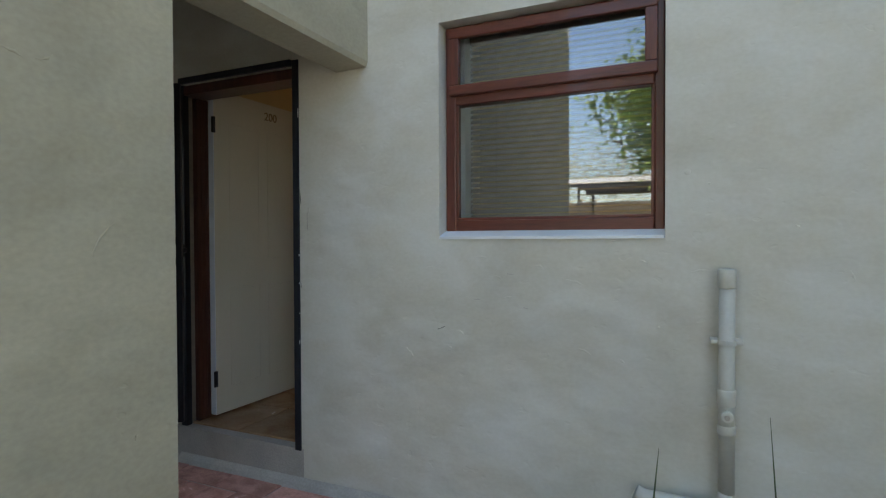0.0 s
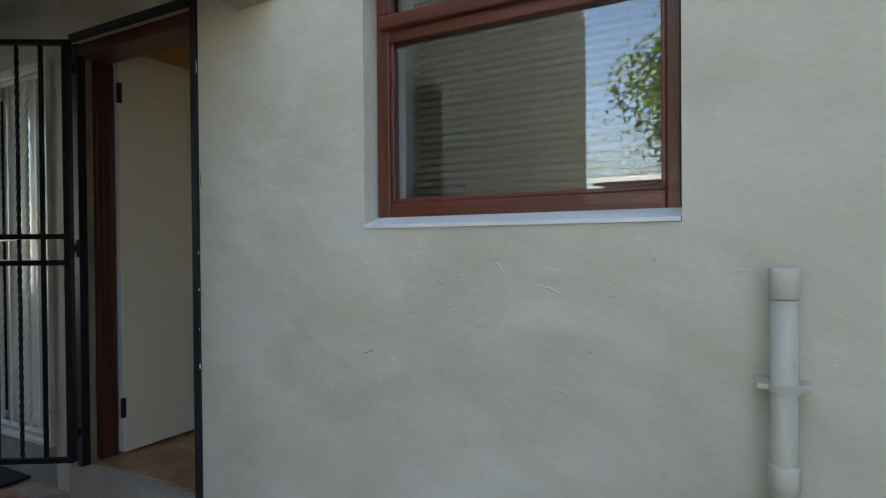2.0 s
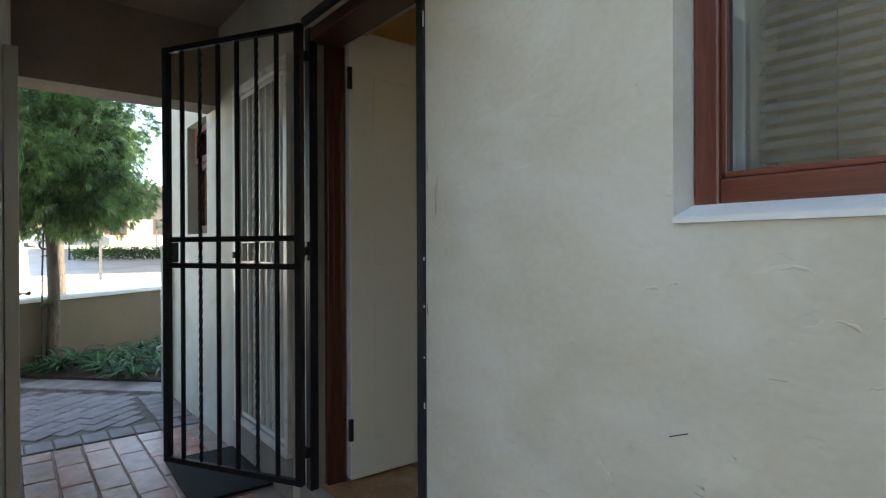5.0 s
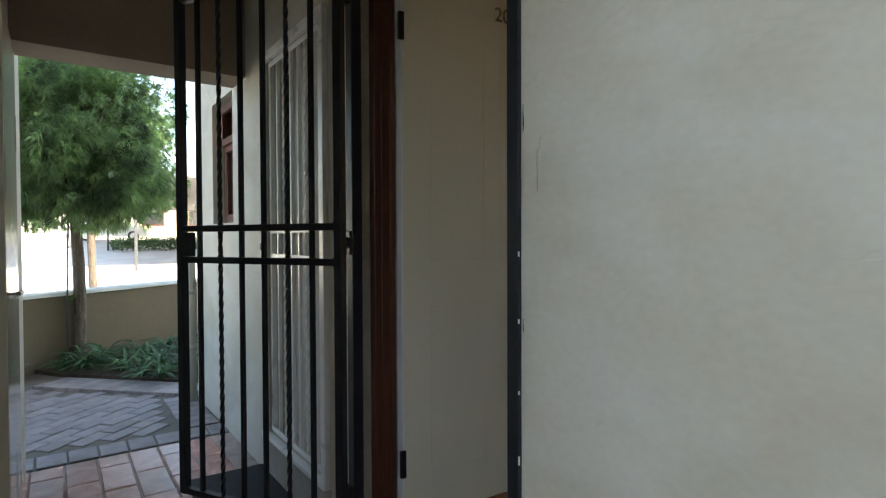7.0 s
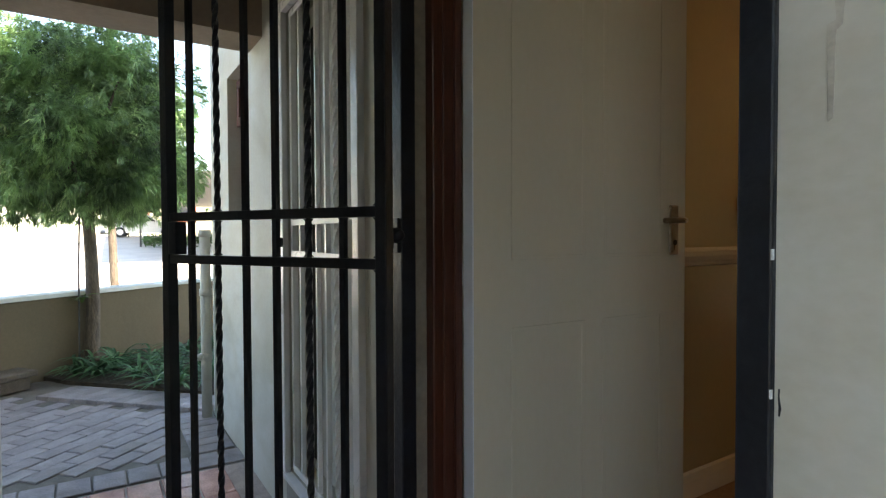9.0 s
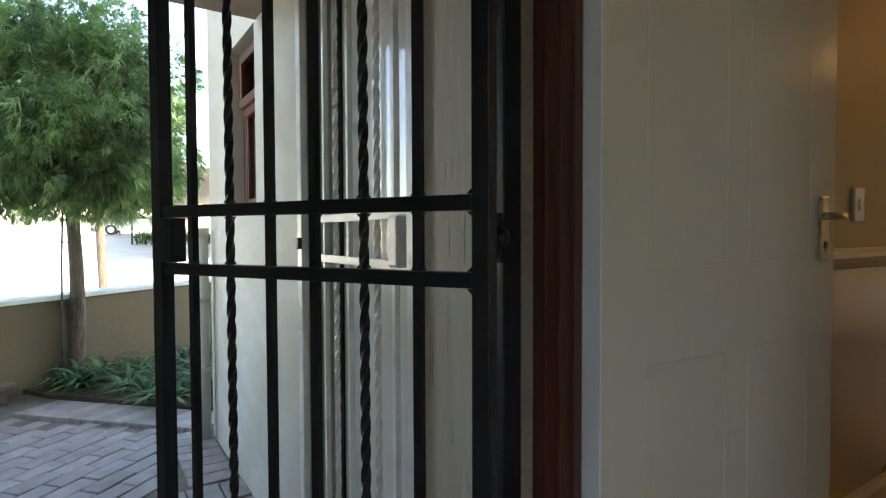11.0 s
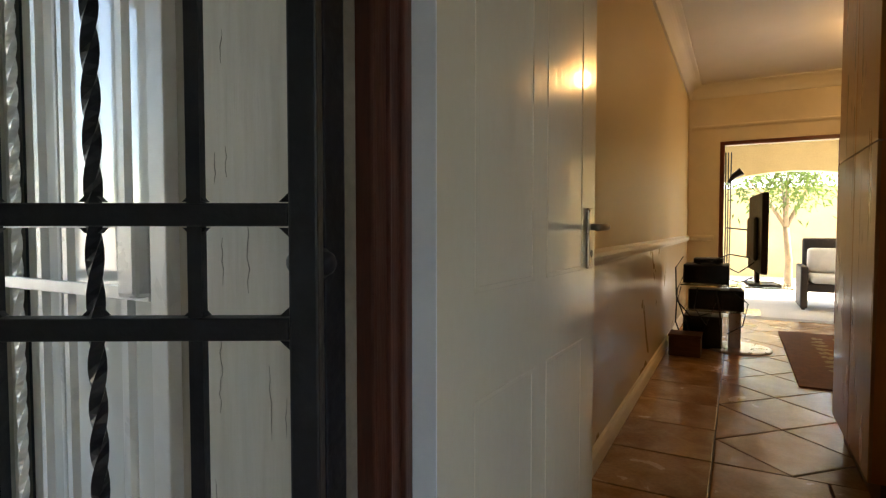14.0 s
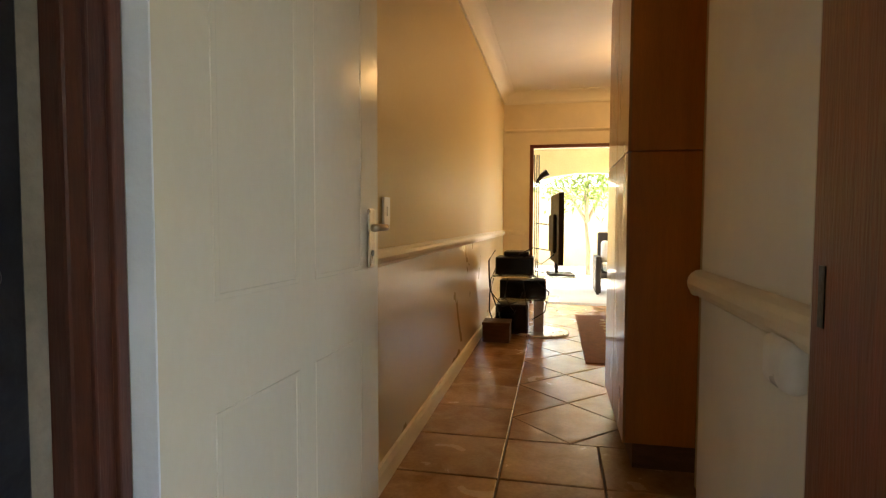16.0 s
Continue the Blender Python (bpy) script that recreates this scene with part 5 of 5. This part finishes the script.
def feathery_tree(base, crown_c, crown_r, tall, rosettes, per, length, width, trunk_r, seed, label, bark, lean=0.0):
    """Straight slim trunk, limbs inside the crown, and a round crown of drooping leaf rosettes gathered in boughs."""
    rng = np.random.default_rng(seed)
    t = thing("round_crowned_tree", base, label, "tree", "garden trees")
    b, c = Vector(base), Vector(crown_c)
    fork = Vector((c.x - 0.02, c.y, c.z - crown_r * tall * 0.55))
    pts = [b, b + Vector((0, 0, 0.12))] + [b.lerp(fork, k) + Vector((0.02 * math.sin(5 * k + seed), lean * math.sin(3.1 * k), 0)) for k in (0.35, 0.6, 0.8)] + [fork]
    part("trunk", tube(pts, trunk_r, 12, [trunk_r * 1.3, trunk_r * 1.05, trunk_r * 0.95, trunk_r * 0.88, trunk_r * 0.82, trunk_r * 0.75]), bark, t, smooth=True)
    for k in range(7):
        a = 2 * math.pi * (k + rng.uniform(0, 0.5)) / 7
        e = c + Vector((math.cos(a) * crown_r * 0.7, math.sin(a) * crown_r * 0.7, rng.uniform(-0.1, 0.55) * crown_r))
        part("limb", tube([fork, fork.lerp(e, 0.5) + Vector((0, 0, 0.08 * crown_r)), e], trunk_r * 0.5, 8, [trunk_r * 0.6, trunk_r * 0.38, trunk_r * 0.12]), bark, t, smooth=True)
    boughs = rng.normal(size=(70, 3)); boughs /= np.linalg.norm(boughs, axis=1)[:, None]
    boughs *= rng.uniform(0.6, 0.86, (70, 1))
    own = rng.normal(size=(rosettes, 3)); own /= np.linalg.norm(own, axis=1)[:, None]
    who = rng.integers(0, 70, rosettes)
    at = boughs[who] + own * rng.uniform(0.75, 1.0, (rosettes, 1)) * rng.uniform(0.17, 0.27, 70)[who][:, None]
    at *= np.array([crown_r, crown_r, crown_r * tall])
    n_in = rosettes // 4
    at[:n_in] = rng.normal(size=(n_in, 3)) * np.array([crown_r, crown_r, crown_r * tall]) * 0.36
    low = at[:, 2] < -0.62 * crown_r * tall
    at[low, 2] = (-0.58 - 0.2 * rng.uniform(0, 1, low.sum()) ** 2 - 0.08 * np.sin(9 * at[low, 1] + 5 * at[low, 0])) * crown_r * tall
    face = at / np.linalg.norm(at, axis=1)[:, None] * 0.9 + own * 0.55
    face[:, 2] -= 0.12
    centres = np.repeat(at + np.array(crown_c), per, axis=0) + rng.normal(size=(rosettes * per, 3)) * length * 0.1
    me = blades("crown", centres, M_LEAF, rng, length, width, droop=0.75, up=0.0, out=1.35 * np.repeat(face, per, axis=0))
    ob = new("crown", me)
    ob.parent, ob.matrix_parent_inverse = t, Matrix.Translation(-Vector(base))
    tagged(ob, label="round crown of narrow drooping leaf tufts")
    return t


feathery_tree((-7.8, 1.63, ZP), (-7.85, 1.60, 2.13), 1.10, 0.95, 9000, 15, 0.078, 0.0105, 0.062, 21, "round-crowned feathery green tree in the planting bed", M_BARK, 0.03)
feathery_tree((-10.5, 1.91, ZP - 0.06), (-10.6, 1.85, 2.75), 1.15, 0.9, 1500, 16, 0.14, 0.018, 0.055, 22, "second feathery tree behind the low wall", M_BARK)
stake = thing("tree_stake", (-7.72, 1.53, ZP), "thin dark stake tied beside the trunk", "stake")
part("rod", tube([(-7.72, 1.53, ZP), (-7.73, 1.54, 0.9), (-7.75, 1.555, 1.35)], 0.009, 6), M_DARKSTEEL, stake)
for z in (0.55, 1.05):
    part("tie", tube([(-7.72, 1.53, z), (-7.74, 1.57, z + 0.01), (-7.76, 1.59, z)], 0.006, 5), M_DARKSTEEL, stake)

# tufts on the trunk and by the pipe
rng = np.random.default_rng(3)
strap_plant(-7.75, 1.56, 0.5, 0.03, 14, rng, 0.2, M_LEAFLIGHT, "trunk_shoot", "tuft of pale shoots on the trunk", "", 0.018)


def grass_blade(x, y, z, tx, ty, tz, w):
    bm = bmesh.new()
    rows = []
    for j in range(7):
        t = j / 6
        p = Vector((x + (tx - x) * t, y + (ty - y) * t, z + (tz - z) * t + 0.03 * math.sin(math.pi * t)))
        ww = w * (1 - t) + 0.0008
        rows.append((bm.verts.new(p + Vector((-ww, 0, 0))), bm.verts.new(p + Vector((0, -ww * 0.4, 0))), bm.verts.new(p + Vector((ww, 0, 0)))))
    for u, v in zip(rows, rows[1:]):
        bm.faces.new((u[0], u[1], v[1], v[0])); bm.faces.new((u[1], u[2], v[2], v[1]))
    return bm


for a in ((-0.2, 1.9, ZP, -0.15, 1.9, 0.47, 0.008), (0.22, 1.9, ZP, 0.18, 1.95, 0.60, 0.005), (0.52, 1.75, ZP, 0.66, 1.7, 0.24, 0.005), (0.1, 1.9, ZP, -0.2, 1.85, 0.12, 0.006), (-0.3, 1.92, ZP, -0.27, 1.9, 0.2, 0.007)):
    solid("grass_blade", grass_blade(*a), M_STALK, "single tall dark grass blade by the wall", "grass", "grass blades")
structure("ground_strip", box(-0.75, 1.5, 1.72, W1 - 0.052, ZP - 0.02, ZP + 0.004), M_SOIL, "narrow soil strip below the window", "ground")

# ---- carports, car and buildings beyond ----
def carport(x0, x1, y0, y1, h, group, rise=lambda x: ZP - 0.03):
    t = thing("carport", ((x0 + x1) / 2, (y0 + y1) / 2, rise((x0 + x1) / 2)), "flat-roofed carport on thin steel posts", "carport", group)
    part("roof", box(x0, x1, y0, y1, h, h + 0.06, 0.01), M_PORTROOF, t)
    for a, b in ((y0 + 0.02, y0 + 0.1), (y1 - 0.1, y1 - 0.02)):
        part("beam", box(x0, x1, a, b, h - 0.14, h - 0.001), M_DARKSTEEL, t)
    for x in (x0 + 0.3, (x0 + x1) / 2, x1 - 0.3):
        for y in (y0 + 0.3, y1 - 0.3):
            part("post", box(x - 0.04, x + 0.04, y - 0.04, y + 0.04, rise(x) - 0.02, h - 0.141), M_DARKSTEEL, t)
    return t


carport(-42, -20.0, 3.2, 9.5, 3.1, "carports", yard_z)
carport(-54, -44, -1.0, 15.0, 4.0, "carports", yard_z)


def car(x, y, turn):
    t = thing("car", (x, y, yard_z(x)), "white parked hatchback car", "car")
    t.rotation_euler = (0, 0, radians(turn))
    def cp(name, bm, mat, under=None, smooth=False, label=""):
        ob = new(name, mesh_of(name, bm, mat, smooth))
        ob.parent = under or t
        return tagged(ob, label=label)
    prof = [(-2.05, 0.28), (-2.1, 0.55), (-2.0, 0.82), (-1.75, 0.95), (-1.35, 1.38), (-0.9, 1.47), (0.2, 1.45), (0.85, 1.0), (1.7, 0.9), (2.0, 0.72), (2.05, 0.35), (1.95, 0.25)]
    cp("body", extrude_profile(prof, "y", -0.82, 0.82), M_CAR)
    for s in (-1, 1):
        g = [(-1.3, 0.97), (-1.0, 1.36), (-0.85, 1.40), (0.15, 1.38), (0.68, 1.0)]
        bm = extrude_profile(g, "y", s * 0.822, s * 0.83)
        cp("side_window", bm, M_WINDARK)
    for x1 in (-1.3, 1.25):
        for s in (-1, 1):
            w = cp("wheel", tube([(x1, s * 0.70, 0.31), (x1, s * 0.84, 0.31)], 0.31, 20), M_TYRE)
            cp("rim", tube([(x1, s * 0.841, 0.31), (x1, s * 0.85, 0.31)], 0.19, 14), M_SILVER, w)
    for s in (-1, 1):
        cp("headlight", box(1.9, 2.04, s * 0.7 - 0.12, s * 0.7 + 0.12, 0.62, 0.74, 0.02), M_SILVER)
    return t


car(-41.5, 4.4, 82)
def hedge(x0, x1, y0, y1, h, n, seed, label, mat=M_HEDGE, z0=ZP):
    r = np.random.default_rng(seed)
    c = np.stack([r.uniform(x0, x1, n), r.uniform(y0, y1, n), z0 + h * r.uniform(0, 1, n) ** 0.6 * (0.85 + 0.15 * np.sin(np.arange(n)))], 1)
    ob = new("hedge", blades("hedge", c, mat, r, 0.16, 0.06, 0.2, 0.5))
    return tagged(ob, label, "hedge", kind="stuff")


hedge(-31.2, -30, 3.6, 12, 0.6, 5000, 4, "clipped low green hedge along the yard", M_HEDGE, yard_z(-30.6))
hedge(-75, -68, -20, 35, 5.5, 12000, 6, "far green trees behind the carports", M_HEDGE, yard_z(-71))


def far_house(x, y, w, d, h, turn, mat, label):
    t = thing("house", (x, y, yard_z(x) - 0.1), label, "house", "far houses")
    t.rotation_euler = (0, 0, radians(turn))
    def hp(name, bm, m, under=None):
        ob = new(name, mesh_of(name, bm, m))
        ob.parent = under or t
        return ob
    hp("wall", box(-w / 2, w / 2, -d / 2, d / 2, 0, h), mat)
    hp("roof", extrude_profile([(-d / 2 - 0.5, h - 0.02), (0, h + d * 0.28), (d / 2 + 0.5, h - 0.02), (d / 2 + 0.5, h + 0.08), (0, h + d * 0.28 + 0.1), (-d / 2 - 0.5, h + 0.08)], "x", -w / 2 - 0.4, w / 2 + 0.4), M_ROOF)
    n = max(2, int(w / 3))
    for k in range(n):
        u = -w / 2 + w * (k + 0.5) / n
        wf = hp("window", box(u - 0.7, u + 0.7, d / 2 - 0.02, d / 2 + 0.05, 0.9, 2.1, 0.01), M_REDWOOD_H)
        hp("pane", box(u - 0.62, u + 0.62, d / 2 + 0.051, d / 2 + 0.06, 0.98, 2.02), M_WINDARK, wf)
    return t


far_house(-46, -7.5, 14, 8, 2.7, 92, M_PLASTER, "cream single-storey house across the yard")
far_house(-47.5, 7.2, 9, 6, 2.9, -90, M_SANDWALL_DIM, "tan single-storey house behind the carport")
far_house(-58, 20.0, 20, 8, 2.6, -90, M_PLASTER, "pale single-storey house behind the carports")
structure("wall_yard", box(-36, -35.8, -20, 1.9, ZP - 0.05, yard_z(-36) + 1.9), M_PLASTER, "cream boundary wall across the yard")

# ---- behind the walker: what the window mirrors ----
tree("shade_tree", (0.9, -4.6, ZP), 5, (0.25, -4.6, 3.35), 1.75, 13000, M_SUNLEAF, M_BARK, "spreading broad-leaved tree at the edge of the lawn", 31, 0.12, 0.055, 7, 0.11, 0.72, 90)
pale_port = carport(-3.5, 6.5, -16.0, -12.5, 2.95, "carports")
part("fascia", box(-3.55, 6.5, -12.5, -12.44, 2.9, 3.04, 0.005), M_WHITEMETAL, pale_port, "white painted fascia board")
structure("wall_yard_south", box(-14, 12, -17.2, -17, ZP - 0.05, 2.6), M_PLASTER2_DIM, "brown boundary wall")
hedge(-12, 3.0, -21, -18, 6.4, 14000, 9, "bank of dry olive trees behind the wall", M_DRYLEAF)

# ---- paving and tiles, piece by piece ----
def slab_mesh(name, w, d, h, mat, bev=0.004):
    """Chamfered paver, top at z = 0."""
    bm = bmesh.new()
    o = [(-w / 2, -d / 2), (w / 2, -d / 2), (w / 2, d / 2), (-w / 2, d / 2)]
    i = [(x - math.copysign(bev, x), y - math.copysign(bev, y)) for x, y in o]
    a = [bm.verts.new((x, y, -h)) for x, y in o]
    b = [bm.verts.new((x, y, -bev)) for x, y in o]
    c = [bm.verts.new((x, y, 0)) for x, y in i]
    for p, q in ((a, b), (b, c)):
        for k in range(4):
            bm.faces.new((p[k], p[(k + 1) % 4], q[(k + 1) % 4], q[k]))
    bm.faces.new(c)
    bmesh.ops.recalc_face_normals(bm, faces=bm.faces[:])
    return mesh_of(name, bm, mat)


rnd = random.Random(4)
RW, RL = 0.157, 0.345
red = slab_mesh("paver", RL - 0.009, RW - 0.009, 0.04, M_REDPAVER)
red_half = slab_mesh("paver", RL / 2 - 0.009, RW - 0.009, 0.04, M_REDPAVER)
row = 0
y = OPN + RW / 2
while y < W2 - 0.05:
    x = PX1 + 0.03 + (RL / 2 if row % 2 else 0)
    if row % 2:
        piece("paver", red_half, passage_floor, pose(PX1 + 0.03 + RL / 4, y, ZP, 0, 0, 0))
    while x + RL < 0.3:
        cx = x + RL / 2
        if y + RW / 2 < (W2 if cx < DX0 - 0.2 else W1 - 0.03) and not (cx > -0.85 and y > 1.68):
            piece("paver", red, passage_floor, pose(cx, y, ZP + rnd.uniform(-0.002, 0.002), rnd.uniform(-0.5, 0.5), rnd.uniform(-0.3, 0.3), rnd.uniform(-0.5, 0.5)))
        x += RL
    y += RW; row += 1
# soldier course, then grey pavers laid askew
soldier = slab_mesh("paver", 0.20, 0.145, 0.04, M_GREYPAVER)
y = 0.4
while y < W2 - 0.06:
    piece("paver", soldier, yard_floor, pose(PX1 - 0.11, y + 0.075, ZP - 0.002 + rnd.uniform(-0.002, 0.002), 0, 0, rnd.uniform(-1, 1)))
    y += 0.155
gp = slab_mesh("paver", 0.232, 0.112, 0.04, M_GREYPAVER)
ang = 131.0
ca, sa = math.cos(radians(ang)), math.sin(radians(ang))
count = 0
for i in range(-30, 31):
    for j in range(-30, 31):
        u, v = i * 0.24 + (0.12 if j % 2 else 0), j * 0.12
        x, y = -6.1 + u * ca - v * sa, 1.5 + u * sa + v * ca
        edge = (x + 6.95) * 1.12 - (y - 1.25) * 1.10      # inside of the diagonal edging
        if -7.4 < x < PX1 - 0.30 and 0.55 < y < W2 - 0.28 and edge > 0.09 and count < 330:
            piece("paver", gp, yard_floor, pose(x, y, ZP - 0.004 + rnd.uniform(-0.003, 0.003), rnd.uniform(-1, 1), rnd.uniform(-1, 1), ang + rnd.uniform(-1.5, 1.5)))
            count += 1
for x in np.arange(PX1 - 0.30, -5.95, -0.12):       # band along the wall
    piece("paver", gp, yard_floor, pose(x, W2 - 0.13, ZP - 0.002, 0, 0, 90 + rnd.uniform(-1, 1)))
edging = slab_mesh("edging_brick", 0.36, 0.115, 0.05, M_GREYPAVER)
for k in range(13):
    t = k / 12
    x, y = -7.03 + t * 0.98, 1.43 + t * 0.97
    piece("edging_brick", edging, yard_floor, pose(x, y, ZP + 0.012, 0, 2, 133 + rnd.uniform(-2, 2)))

# hall tiles: straight border and entrance rows, then diagonal field
def clip_poly(poly, axis, limit, keep_more):
    out = []
    for a, b in zip(poly, poly[1:] + poly[:1]):
        ina, inb = (a[axis] >= limit) == keep_more, (b[axis] >= limit) == keep_more
        if ina:
            out.append(a)
        if ina != inb:
            t = (limit - a[axis]) / (b[axis] - a[axis])
            out.append(tuple(a[k] + t * (b[k] - a[k]) for k in (0, 1)))
    return out


def tile_from(poly):
    cx, cy = sum(p[0] for p in poly) / len(poly), sum(p[1] for p in poly) / len(poly)
    def shrink(d):
        r = []
        for x, y in poly:
            L = math.hypot(x - cx, y - cy)
            f = max(0.0, (L - d) / L)
            r.append((cx + (x - cx) * f, cy + (y - cy) * f))
        return r
    bm = bmesh.new()
    a = [bm.verts.new((x - cx, y - cy, -0.012)) for x, y in shrink(0.006)]
    b = [bm.verts.new((x - cx, y - cy, -0.003)) for x, y in shrink(0.006)]
    c = [bm.verts.new((x - cx, y - cy, 0)) for x, y in shrink(0.011)]
    n = len(poly)
    for p, q in ((a, b), (b, c)):
        for k in range(n):
            bm.faces.new((p[k], p[(k + 1) % n], q[(k + 1) % n], q[k]))
    bm.faces.new(c)
    bmesh.ops.recalc_face_normals(bm, faces=bm.faces[:])
    ob = new("tile", mesh_of("tile", bm, M_TILE))
    ob.parent = bpy.data.objects["floor"]
    ob.matrix_basis = pose(cx, cy, ZH, rnd.uniform(-0.12, 0.12), rnd.uniform(-0.12, 0.12), 0)


TS, TX, TY = 0.45, -2.475, 4.6
for k in range(-5, 11):
    tile_from([(HX0 + 0.002, TY + k * TS), (TX, TY + k * TS), (TX, TY + (k + 1) * TS), (HX0 + 0.002, TY + (k + 1) * TS)])
for k in range(-5, 0):
    for i in range(3):
        tile_from([(TX + i * TS, TY + k * TS), (TX + (i + 1) * TS, TY + k * TS), (TX + (i + 1) * TS, TY + (k + 1) * TS), (TX + i * TS, TY + (k + 1) * TS)])
diag = TS * math.sqrt(2)
for i in range(0, 8):
    for j in range(0, 18):
        cx, cy = TX + i * diag + (diag / 2 if j % 2 else 0), TY + j * diag / 2
        q = [(cx - diag / 2, cy), (cx, cy - diag / 2), (cx + diag / 2, cy), (cx, cy + diag / 2)]
        for axis, lim, more in ((0, TX, True), (1, TY, True), (1, HY1 - 0.02, False), (0, HX1 - 0.02, False)):
            q = clip_poly(q, axis, lim, more) if len(q) > 2 else q
        if len(q) > 2 and abs(sum(a[0] * b[1] - b[0] * a[1] for a, b in zip(q, q[1:] + q[:1]))) > 0.01:
            tile_from(q)
